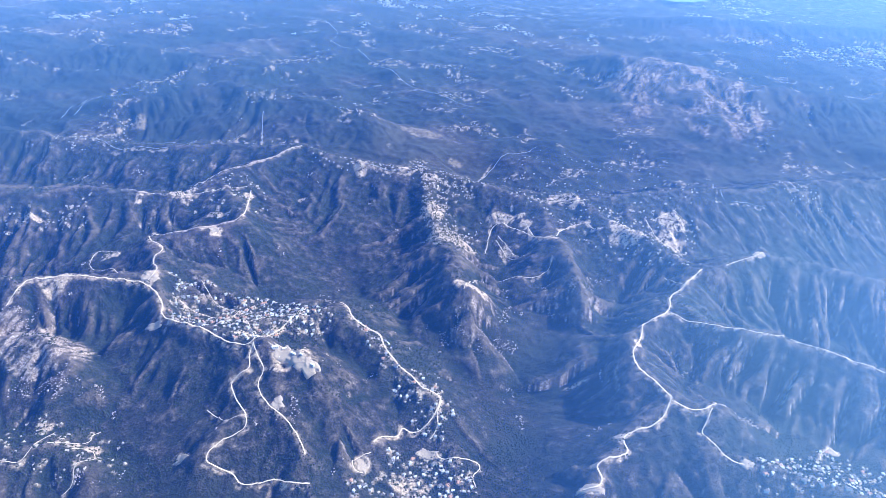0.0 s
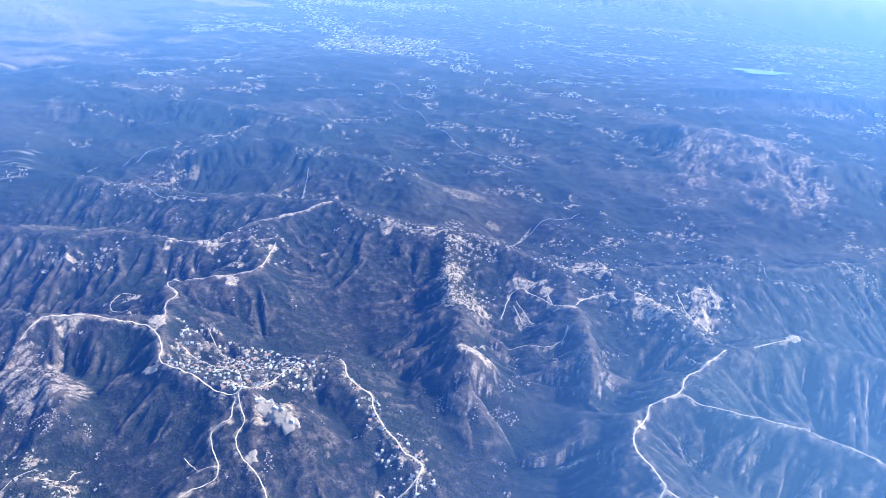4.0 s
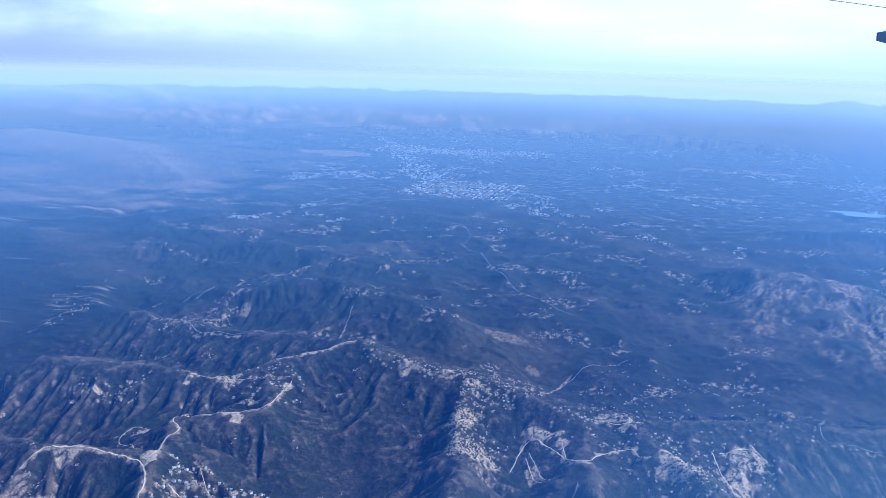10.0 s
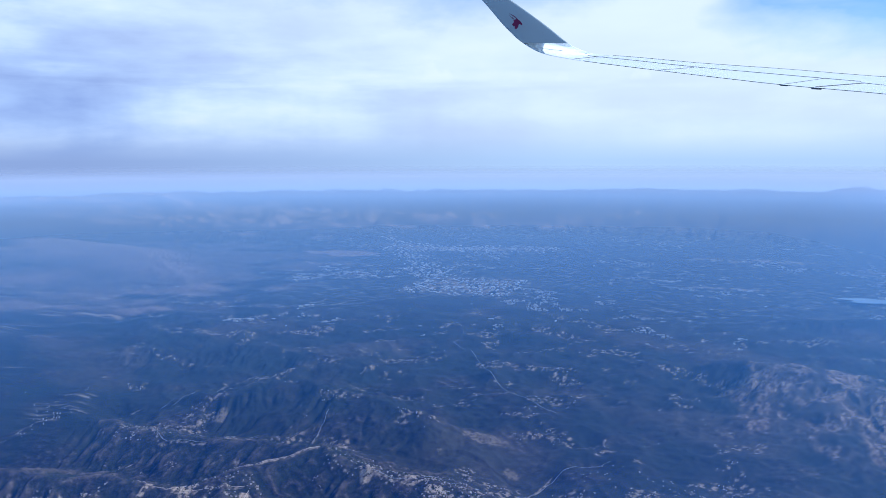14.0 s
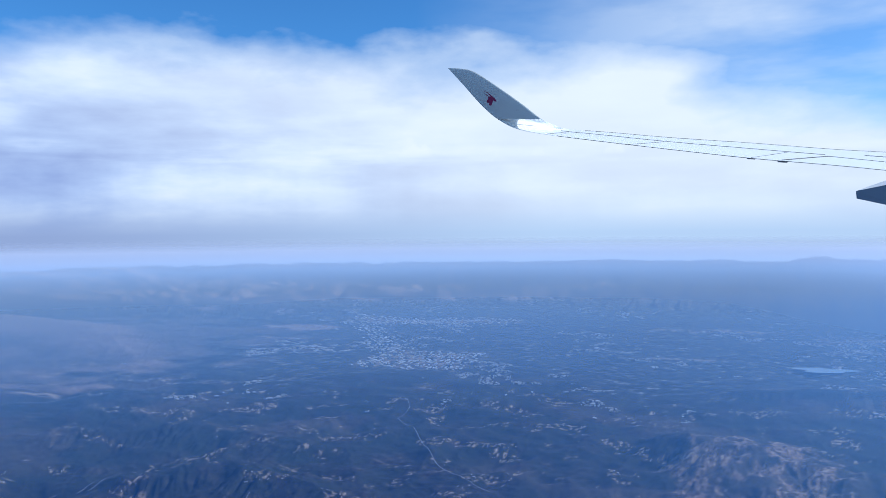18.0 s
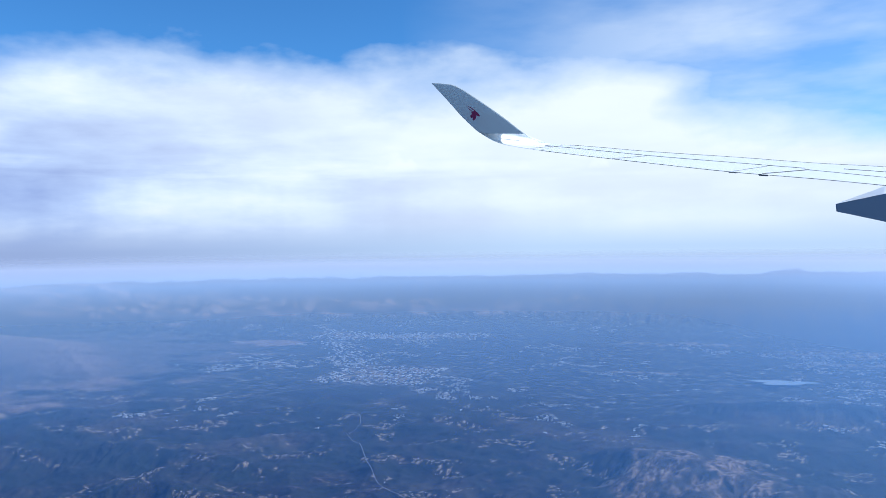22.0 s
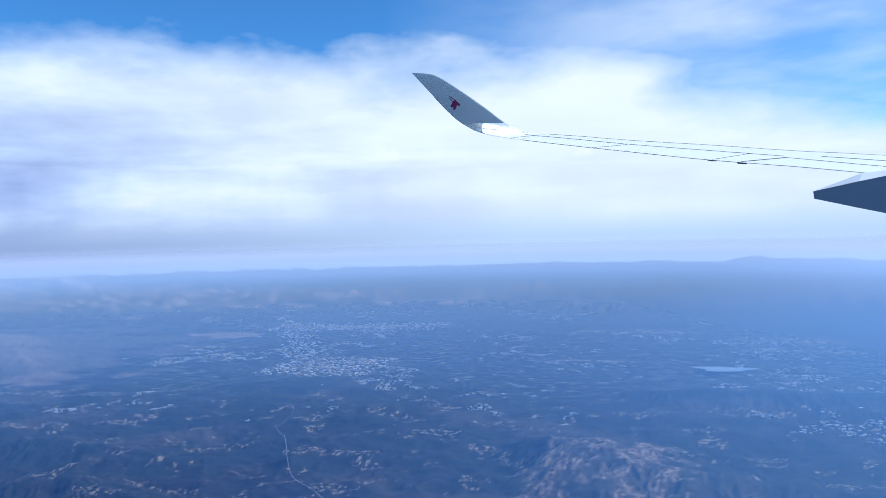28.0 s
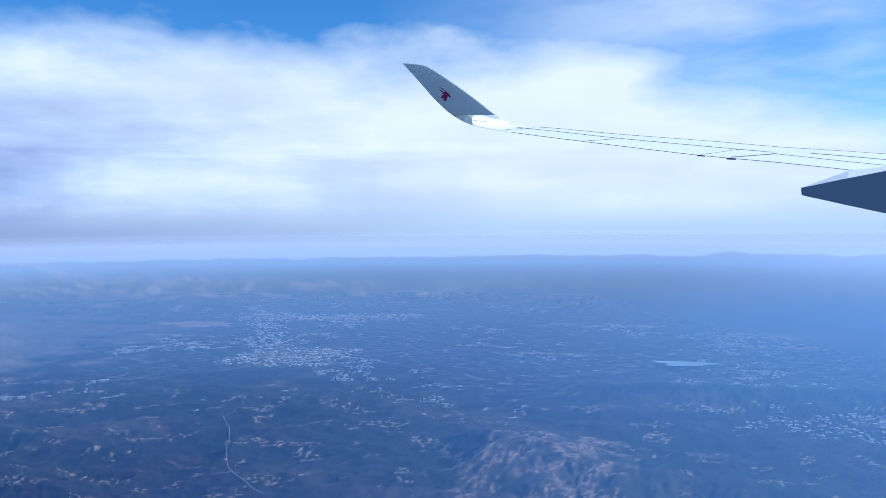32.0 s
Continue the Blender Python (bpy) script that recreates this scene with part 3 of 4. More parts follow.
soil = blobs(GX, GY, [(a, b, ra * 0.8, min(rb, 14) * 0.75) for a, b, ra, rb in PADS]) * (1 - 0.7 * step(620, 680, GY)) * step(-0.55, 0.05, fbm(GX / 3.5, GY / 3.5, 3, 131))
scar = ((GX - 262 - 0.2 * (GY - 1000)) / 10) ** 2 + ((GY - 985) / 75) ** 2
soil = np.maximum(soil, 0.34 * crag * step(1.1, 0.5, scar + 0.9 * fbm(GX / 14, GY / 22, 3, 134)))
paved = np.exp(-(((GX + 470) / 270) ** 4 + ((GY - 2340 - 0.17 * (GX + 470)) / 45) ** 4)) + np.exp(-(((GX + 280) / 120) ** 4 + ((GY - 1660) / 130) ** 4))
for px_, py_, ra, rb in ((372, 2284, 170, 34), (287, 1804, 90, 16), (-49, 3217, 150, 40), (770, 2150, 150, 60), (742, 1978, 120, 24), (-759, 1916, 130, 22)):
    paved = paved + np.exp(-(((GX - px_) / ra) ** 4 + ((GY - py_) / rb) ** 4))
soil = np.maximum(soil, 0.4 * np.minimum(1, paved) * step(-0.3, 0.5, fbm(GX / 16, GY / 26, 3, 135)))
soil = np.maximum(soil, step(0.25, 1.0, earth * (1 + 1.3 * fbm(GX / 4, GY / 4, 3, 132))) * 0.85)
homes = fbm(GX / 70, GY / 55, 3, 200) + 0.35 * fbm(GX / 14, GY / 14, 2, 210)
soil = np.maximum(soil, step(0.35, 0.6, homes) * step(0.05, 0.6, fbm(GX / 6, GY / 5, 3, 133)) * step(600, 660, GY) * (1 - step(1250, 1500, GY)) * 0.6)
dry = step(0.1, 0.6, fbm(GX / 200, GY / 160, 3, 110)) * 0.1 * step(600, 800, GY)
dry = np.maximum(dry, (0.12 + 0.58 * crag) * step(1.05, 0.5, ((GX - 338) / 95) ** 2 + ((GY - 962) / 165) ** 2 + 0.9 * fbm(GX / 45, GY / 45, 4, 112)))
dry = np.maximum(dry, 0.45 * step(1.1, 0.4, ((GX + 1250) / 620) ** 2 + ((GY - 1650) / 720) ** 2 + 0.9 * fbm(GX / 160, GY / 160, 4, 113)))
dry = np.maximum(dry, 0.8 * step(1.0, 0.6, ((GX + 800) / 150) ** 2 + ((GY - 2130) / 70) ** 2 + 0.5 * fbm(GX / 60, GY / 60, 3, 115)))
dry = np.maximum(dry, (1 - 0.8 * step(-300, 300, GX)) * step(24, 48, GZ) * step(2380, 2650, GY) * 0.62 * (1 - step(3020, 3200, GY)) * step(-0.3, 0.5, fbm(GX / 120, GY / 70, 5, 114)))
urban = step(1250, 1600, GY + 260 * fbm(GX / 300, GY / 300, 3, 120)) * (1 - step(2800, 3100, GY)) * step(48, 30, GZ) * (1 - 0.8 * dry)

wood = 0.62 * step(590, 700, GY) * (1 - dry) * (1 - step(1700, 2400, GY)) * step(-0.7, 0.2, fbm(GX / 60, GY / 60, 3, 140))

# dark green goes into the gullies, a dry tan along the spurs
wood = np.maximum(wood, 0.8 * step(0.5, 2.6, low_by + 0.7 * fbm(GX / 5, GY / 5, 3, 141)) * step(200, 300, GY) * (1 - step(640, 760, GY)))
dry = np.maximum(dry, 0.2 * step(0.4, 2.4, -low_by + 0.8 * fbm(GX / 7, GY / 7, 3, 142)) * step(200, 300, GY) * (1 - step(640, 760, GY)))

gm, nt, bsdf = mat("hillside_scrub", 0.95)
pos = place(nt)


def attr(name):
    a = nt.nodes.new("ShaderNodeAttribute")
    a.attribute_name = name
    return a.outputs["Fac"]


big = noise_tex(nt, pos, 0.02, 5, 0.6)
midn = noise_tex(nt, pos, 0.16, 6, 0.65)
fine = noise_tex(nt, pos, 0.75, 5, 0.7)
vor = node(nt, "ShaderNodeTexVoronoi", Scale=0.55)
nt.links.new(pos, vor.inputs["Vector"])
mixed = maths(nt, "ADD", maths(nt, "MULTIPLY", midn, 0.6), maths(nt, "MULTIPLY", fine, 0.4))
scrub = ramp(nt, mixed, [(0.38, (0.007, 0.010, 0.009)), (0.47, (0.020, 0.020, 0.018)), (0.55, (0.050, 0.043, 0.037)), (0.66, (0.21, 0.165, 0.13))])
green = ramp(nt, fine, [(0.3, (0.007, 0.013, 0.010)), (0.7, (0.042, 0.050, 0.036))])
col = mixc(nt, ramp(nt, big, [(0.38, (0, 0, 0)), (0.62, (1, 1, 1))]), green, scrub)
col = mixc(nt, ramp(nt, vor.outputs["Distance"], [(0.0, (0.5, 0.5, 0.5)), (0.6, (0, 0, 0))]), col, (0.011, 0.017, 0.011))
dot = node(nt, "ShaderNodeTexVoronoi", Scale=1.15)
nt.links.new(pos, dot.inputs["Vector"])
col = mixc(nt, ramp(nt, dot.outputs["Distance"], [(0.12, (0.75, 0.75, 0.75)), (0.38, (0, 0, 0))]), col, (0.010, 0.015, 0.010))
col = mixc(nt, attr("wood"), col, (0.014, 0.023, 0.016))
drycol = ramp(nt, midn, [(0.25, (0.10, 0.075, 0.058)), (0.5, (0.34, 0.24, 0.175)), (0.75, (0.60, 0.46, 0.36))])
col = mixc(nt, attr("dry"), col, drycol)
blk = noise_tex(nt, pos, 0.055, 6, 0.75)
urb = ramp(nt, blk, [(0.38, (0.016, 0.024, 0.015)), (0.52, (0.035, 0.04, 0.03)), (0.60, (0.10, 0.095, 0.08)), (0.70, (0.34, 0.31, 0.27))])
col = mixc(nt, attr("urban"), col, urb)
rockcol = ramp(nt, fine, [(0.3, (0.06, 0.048, 0.038)), (0.5, (0.30, 0.225, 0.17)), (0.7, (0.62, 0.52, 0.43))])
col = mixc(nt, attr("rock"), col, rockcol)
soilcol = ramp(nt, fine, [(0.25, (0.16, 0.115, 0.08)), (0.5, (0.48, 0.36, 0.245)), (0.8, (0.80, 0.66, 0.49))])
col = mixc(nt, attr("soil"), col, soilcol)
nt.links.new(col, bsdf.inputs["Base Color"])
bump = node(nt, "ShaderNodeBump", Strength=1.0, Distance=1.6 * SCALE)
nt.links.new(maths(nt, "ADD", fine, maths(nt, "MULTIPLY", midn, 1.5)), bump.inputs["Height"])
nt.links.new(bump.outputs[0], bsdf.inputs["Normal"])
ground_me = grid_mesh("ground", GX, GY, GZ, gm)
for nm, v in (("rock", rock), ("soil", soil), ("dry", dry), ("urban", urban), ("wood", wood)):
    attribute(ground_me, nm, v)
ground = tagged(new("ground", ground_me), "scrub-covered mountains with canyons falling to a wide built-up valley", "ground", kind="structure")

# ---- air: an added tinted sheet that stands in for blue haze over the land, thicker with distance from the camera's path ----
HX, HY, HZ0 = 190.0, 70.0, 112.0
rr = np.concatenate([[0.0], np.geomspace(60, 4620, 44)])
aa = np.linspace(0, 2 * np.pi, 97)
HR, HA = np.meshgrid(rr, aa, indexing="ij")
hm, nt, bsdf = mat("haze", 1.0)
at = place(nt)
sub = nt.nodes.new("ShaderNodeVectorMath")
sub.operation = "SUBTRACT"
nt.links.new(at, sub.inputs[0])
sub.inputs[1].default_value = (HX, HY, 0)
flat = nt.nodes.new("ShaderNodeVectorMath")
flat.operation = "MULTIPLY"
flat.inputs[1].default_value = (1, 1, 0)
ln = nt.nodes.new("ShaderNodeVectorMath")
ln.operation = "LENGTH"
nt.links.new(sub.outputs[0], flat.inputs[0])
nt.links.new(flat.outputs[0], ln.inputs[0])
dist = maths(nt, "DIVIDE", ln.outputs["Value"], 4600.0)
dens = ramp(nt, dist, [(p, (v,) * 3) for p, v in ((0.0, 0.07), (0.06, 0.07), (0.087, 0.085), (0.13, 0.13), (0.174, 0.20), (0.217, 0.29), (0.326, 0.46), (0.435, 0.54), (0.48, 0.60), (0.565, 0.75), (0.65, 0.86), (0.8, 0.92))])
# more of it towards the sun: the glare there is put in as denser haze
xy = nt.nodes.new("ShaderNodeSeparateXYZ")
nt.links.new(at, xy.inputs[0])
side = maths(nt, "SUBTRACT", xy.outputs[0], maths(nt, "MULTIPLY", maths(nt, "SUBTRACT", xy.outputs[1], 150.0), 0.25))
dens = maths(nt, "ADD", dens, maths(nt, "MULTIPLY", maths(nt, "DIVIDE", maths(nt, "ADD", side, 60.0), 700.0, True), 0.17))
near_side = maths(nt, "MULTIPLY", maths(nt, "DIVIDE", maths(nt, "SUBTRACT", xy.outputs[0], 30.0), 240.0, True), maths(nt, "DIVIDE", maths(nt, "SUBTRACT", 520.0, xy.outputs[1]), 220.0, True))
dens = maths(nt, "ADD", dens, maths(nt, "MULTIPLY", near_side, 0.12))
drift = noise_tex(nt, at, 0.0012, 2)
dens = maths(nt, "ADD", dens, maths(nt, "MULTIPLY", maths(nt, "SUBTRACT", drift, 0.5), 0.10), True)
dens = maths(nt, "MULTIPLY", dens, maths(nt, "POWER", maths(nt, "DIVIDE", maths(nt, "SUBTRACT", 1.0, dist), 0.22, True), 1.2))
# light scattered by the air is put into the sheet's colour, paler with distance
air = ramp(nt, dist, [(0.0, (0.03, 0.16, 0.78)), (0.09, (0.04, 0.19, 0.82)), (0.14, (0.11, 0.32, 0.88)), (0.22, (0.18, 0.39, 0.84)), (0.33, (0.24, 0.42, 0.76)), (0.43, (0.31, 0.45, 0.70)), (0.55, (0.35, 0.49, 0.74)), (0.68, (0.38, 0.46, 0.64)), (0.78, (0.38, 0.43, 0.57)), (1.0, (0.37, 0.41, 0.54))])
# sunward glare is put into the colour as well
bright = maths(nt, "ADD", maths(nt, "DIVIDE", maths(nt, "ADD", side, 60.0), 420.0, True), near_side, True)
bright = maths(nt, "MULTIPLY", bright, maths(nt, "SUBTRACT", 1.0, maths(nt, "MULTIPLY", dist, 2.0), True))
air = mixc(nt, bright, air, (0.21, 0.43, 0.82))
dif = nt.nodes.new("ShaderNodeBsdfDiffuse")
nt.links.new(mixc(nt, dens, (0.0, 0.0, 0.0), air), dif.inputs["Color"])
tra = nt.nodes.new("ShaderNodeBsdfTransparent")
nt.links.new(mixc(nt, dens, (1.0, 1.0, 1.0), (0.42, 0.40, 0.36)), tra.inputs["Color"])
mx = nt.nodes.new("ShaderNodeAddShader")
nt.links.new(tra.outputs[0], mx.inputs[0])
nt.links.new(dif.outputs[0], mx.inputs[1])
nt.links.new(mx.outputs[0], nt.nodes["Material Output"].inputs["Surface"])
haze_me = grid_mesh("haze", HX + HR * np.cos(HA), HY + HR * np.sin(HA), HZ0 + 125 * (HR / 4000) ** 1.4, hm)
haze = tagged(new("haze", haze_me), "tinted sheet standing in for blue haze over the valley", "haze", kind="structure")


# ---- roads ----
def ribbon(pts, width, lift, jitter=0.0, seed=0):
    """A strip draped over the land along a smoothed line."""
    p = np.array(pts, float)
    for _ in range(3):
        q = np.empty((2 * len(p) - 2, 2))
        q[0::2], q[1::2] = 0.75 * p[:-1] + 0.25 * p[1:], 0.25 * p[:-1] + 0.75 * p[1:]
        p = np.vstack([p[:1], q, p[-1:]])
    seg = np.hypot(*np.diff(p, axis=0).T)
    s = np.concatenate([[0], np.cumsum(seg)])
    n = max(3, int(s[-1] / (1.6 if p[:, 1].mean() < 800 else 8.0)))
    u = np.linspace(0, s[-1], n)
    c = np.stack([np.interp(u, s, p[:, 0]), np.interp(u, s, p[:, 1])], 1)
    c += jitter * np.stack([vnoise(u / 6, u * 0 + seed, 5), vnoise(u / 6, u * 0 + seed + 9, 6)], 1)
    d = np.gradient(c, axis=0)
    d /= np.maximum(np.hypot(d[:, 0], d[:, 1])[:, None], 1e-6)
    nrm = np.stack([-d[:, 1], d[:, 0]], 1)
    w = 0.5 * width * (1 + 0.25 * vnoise(u / 5, u * 0 + seed, 7))
    cols = [c + nrm * (w * k)[:, None] for k in (-1, 0, 1)]
    X, Y = np.stack([q[:, 0] for q in cols], 1), np.stack([q[:, 1] for q in cols], 1)
    Z = height(X, Y)
    side = np.stack([height(c[:, 0] + nrm[:, 0] * k, c[:, 1] + nrm[:, 1] * k) for k in (-2.2, -1.1, 1.1, 2.2)], 1)
    crown = np.maximum(Z.max(1), 0.35 * Z.max(1) + 0.65 * side.max(1))
    crown = np.maximum(crown, np.convolve(np.pad(crown, 2, mode='edge'), np.ones(5) / 5, 'valid'))
    Z = 0.25 * Z + 0.75 * crown[:, None] + lift
    return X, Y, Z


asphalt = plain("pale_road", (0.70, 0.56, 0.39), 0.25, 0.9, 0.6)
street = plain("grey_street", (0.30, 0.29, 0.28), 0.3, 0.9, 0.1)
for i, (w, pts) in enumerate(ROADS):
    far = np.mean([q[1] for q in pts]) > 620
    me = grid_mesh("road", *ribbon(pts, w * (0.47 if not far else 0.45), 0.42 if not far else 1.2, 0.4, i), asphalt if not far else street)
    tagged(new("road", me), "pale mountain road or field terrace on bare earth", "road", kind="structure")

# ---- clearings: graded pads of pale earth ----
pad_mat = plain("graded_earth", (0.45, 0.36, 0.27), 0.6, 0.95, 1.3)


def clearing(x, y, ra, rb, turn=0.0, label="graded pad of pale bare earth on a ridge"):
    """A draped, ragged-edged pad with a low bank round it."""
    a = np.linspace(0, 2 * np.pi, 41)
    r = np.array([0.0, 0.25, 0.5, 0.75, 1.0, 1.1])
    R_, A_ = np.meshgrid(r, a, indexing="ij")
    wob = 1 + 0.5 * vnoise(1.7 * np.cos(A_) + x, 1.7 * np.sin(A_) + y, 300) + 0.3 * vnoise(5 * np.cos(A_) + x, 5 * np.sin(A_) + y, 301)
    ex, ey = ra * R_ * wob * np.cos(A_), rb * R_ * wob * np.sin(A_)
    X, Y = x + ex * math.cos(turn) - ey * math.sin(turn), y + ex * math.sin(turn) + ey * math.cos(turn)
    g = height(X, Y)
    # levelled to a tilted plane, cut into the slope
    tilt = np.linalg.lstsq(np.stack([X.ravel(), Y.ravel(), np.ones(X.size)], 1), g.ravel(), rcond=None)[0]
    level = np.maximum(g + 0.12, tilt[0] * X + tilt[1] * Y + tilt[2])
    Z = np.where(R_ > 1.05, g - 0.8, level + 0.2)
    tagged(new("clearing", grid_mesh("clearing", X, Y, Z, pad_mat)), label, "clearing", kind="structure")


for spot in ((94, 277, 5.5, 2.2), (115, 308, 3.2, 1.8), (176, 331, 3.0, 2.6), (255, 491, 4.0, 2.2), (181, 294, 3.4, 2.0), (250, 328, 4.2, 1.8), (-170, 409, 4.6, 3.6), (-72, 313, 3.0, 4.0),
             (-215, 461, 4.2, 3.0), (-156, 369, 4.5, 1.6), (-118, 289, 3.6, 2.6), (-148, 478, 3.2, 2.4), (36, 430, 3.6, 2.2), (10, 310, 5.0, 2.4), (-24, 294, 3.2, 4.0), (67, 538, 5.5, 2.4)):
    clearing(*spot)
clearing(-73, 344, 9.0, 4.2, -0.5, "broad pale quarry yard on a hilltop")
clearing(-60, 336, 7.0, 4.0, -0.3, "lower terrace of a pale quarry yard")

# ---- houses ----
wall_mats = [plain("render_" + n, c, 0.15, 0.8, 1.5) for n, c in (("white", (0.62, 0.60, 0.56)), ("cream", (0.54, 0.48, 0.39)), ("tan", (0.45, 0.36, 0.27)))]
roof_mats = [plain("roof_" + n, c, 0.25, 0.8, 1.5) for n, c in (("pale", (0.48, 0.46, 0.43)), ("grey", (0.33, 0.33, 0.34)), ("terracotta", (0.40, 0.22, 0.14)), ("white", (0.66, 0.65, 0.62)), ("dark", (0.14, 0.13, 0.13)))]


def box(bm, x0, x1, y0, y1, z0, z1):
    v = [bm.verts.new(p) for p in ((x0, y0, z0), (x1, y0, z0), (x1, y1, z0), (x0, y1, z0), (x0, y0, z1), (x1, y0, z1), (x1, y1, z1), (x0, y1, z1))]
    for f in ((0, 3, 2, 1), (4, 5, 6, 7), (0, 1, 5, 4), (1, 2, 6, 5), (2, 3, 7, 6), (3, 0, 4, 7)):
        bm.faces.new([v[k] for k in f])


def hip(bm, x0, x1, y0, y1, z0, z1, inset):
    """A hipped or gabled roof with eaves and a soffit."""
    a = [bm.verts.new(p) for p in ((x0, y0, z0), (x1, y0, z0), (x1, y1, z0), (x0, y1, z0))]
    m = (y0 + y1) / 2
    r = [bm.verts.new((x0 + inset, m, z1)), bm.verts.new((x1 - inset, m, z1))]
    for f in ((a[0], a[1], r[1], r[0]), (a[2], a[3], r[0], r[1]), (a[1], a[2], r[1]), (a[3], a[0], r[0]), (a[3], a[2], a[1], a[0])):
        bm.faces.new(f)


def done(bm, name, material):
    me = bpy.data.meshes.new(name)
    bm.to_mesh(me)
    bm.free()
    me.materials.append(material)
    return me


def part(name, bm, material, parent, label=""):
    ob = new(name, done(bm, name, material))
    ob.parent = parent
    return tagged(ob, label) if label else ob


def house(lx, ly, hw, wing, inset, wall, roof):
    """One house at the origin: walls sunk into the slope, roofs with eaves."""
    e = new("house")
    bm = bmesh.new()
    box(bm, -lx / 2, lx / 2, -ly / 2, ly / 2, -1.0, hw)
    if wing:
        box(bm, lx / 2 - wing, lx / 2, -ly / 2 - wing, -ly / 2 + 0.02, -1.0, hw * 0.9)
    part("wall", bm, wall, e)
    bm = bmesh.new()
    o = 0.08
    hip(bm, -lx / 2 - o, lx / 2 + o, -ly / 2 - o, ly / 2 + o, hw + 0.01, hw + 0.28, inset)
    if wing:
        hip(bm, lx / 2 - wing - o, lx / 2 + o, -ly / 2 - wing - o, -ly / 2 + 0.2, hw * 0.9 + 0.01, hw * 0.9 + 0.2, 0.3)
    part("roof", bm, roof, e)
    bm = bmesh.new()
    box(bm, -lx * 0.2, -lx * 0.2 + 0.14, 0.1, 0.24, hw, hw + 0.42)
    part("chimney", bm, wall, e)
    return e


def joined(name, verts, faces, material, smooth=False):
    """Many small pieces, joined from arrays (pieces, corners, 3) with quads or triangles of one piece."""
    n, k, _ = verts.shape
    f = np.asarray(faces)
    idx = (f[None] + (np.arange(n) * k)[:, None, None]).reshape(-1, f.shape[1])
    me = bpy.data.meshes.new(name)
    me.vertices.add(n * k)
    me.vertices.foreach_set("co", verts.astype(np.float32).ravel())
    me.loops.add(idx.size)
    me.loops.foreach_set("vertex_index", idx.astype(np.int32).ravel())
    me.polygons.add(len(idx))
    me.polygons.foreach_set("loop_start", np.arange(0, idx.size, f.shape[1], dtype=np.int32))
    me.update(calc_edges=True)
    me.validate()
    me.polygons.foreach_set("use_smooth", [smooth] * len(me.polygons))
    me.materials.append(material)
    return me


styles = [(1.9, 1.2, 0.45, 0.8, 0.5, 0, 0), (1.6, 1.3, 0.55, 0.0, 0.5, 1, 1), (2.2, 1.3, 0.45, 0.9, 0.02, 1, 2), (1.5, 1.1, 0.5, 0.6, 0.4, 0, 3), (1.8, 1.1, 0.5, 0.0, 0.02, 2, 0), (2.6, 1.6, 0.6, 1.0, 0.6, 0, 4)]
labels = ["pale-roofed house with cream walls on a scrubby hillside", "grey-roofed house on a terrace among dark trees", "terracotta-roofed house with a side wing on a hillside",
          "white-roofed house on a bare lot among trees", "tan house with a pale gabled roof on a hillside", "large dark-roofed villa with a side wing"]
protos = []
for (lx, ly, hw, wg, ins, wi, ri), lb in zip(styles, labels):
    h_ = house(lx, ly, hw, wg, ins, wall_mats[wi], roof_mats[ri])
    tagged(h_, lb, "house", "houses on the hills")
    protos.append(h_)
used = [False] * len(protos)
for x, y in LOTS:
    k = int(rng.integers(len(protos)))
    z = float(height(np.array([x]), np.array([y]))[0]) + 0.25
    m = pose(x, y, z, 0, 0, float(rng.uniform(0, 360)))
    if used[k]:
        copy_thing(protos[k], m)
    else:
        protos[k].matrix_basis = m
        used[k] = True

# long sheds and tanks on the quarry yard
def shed(lx, ly, hz, x, y, turn):
    e = new("yard_shed")
    bm = bmesh.new()
    box(bm, -lx / 2, lx / 2, -ly / 2, ly / 2, -1.2, hz)
    part("wall", bm, wall_mats[0], e)
    bm = bmesh.new()
    hip(bm, -lx / 2 - 0.1, lx / 2 + 0.1, -ly / 2 - 0.1, ly / 2 + 0.1, hz + 0.01, hz + 0.22, 0.02)
    part("roof", bm, roof_mats[3], e)
    for k in (-0.28, 0.05, 0.32):
        bm = bmesh.new()
        box(bm, lx * k - 0.16, lx * k + 0.16, -ly / 2 - 0.03, -ly / 2 + 0.01, -0.1, hz * 0.7)
        part("door", bm, roof_mats[1], e, "grey roller door")
    e.matrix_basis = pose(x, y, float(height(np.array([x]), np.array([y]))[0]) + 0.5, 0, 0, turn)
    tagged(e, "long white-roofed shed on a pale quarry yard", "shed", "sheds on the quarry yard")


for spec in ((3.6, 1.4, 0.7, -79, 346, 25), (2.4, 1.1, 0.6, -74, 347, 28), (2.0, 1.0, 0.6, -76, 342.5, -60), (3.0, 1.2, 0.7, -68, 343, -30), (1.8, 1.0, 0.5, -63, 340, -35), (2.2, 1.2, 0.6, -56, 335, -30)):
    shed(*spec)


# houses further off, too many to count
CUBE = [(4, 5, 6, 7), (0, 1, 5, 4), (1, 2, 6, 5), (2, 3, 7, 6), (3, 0, 4, 7)]


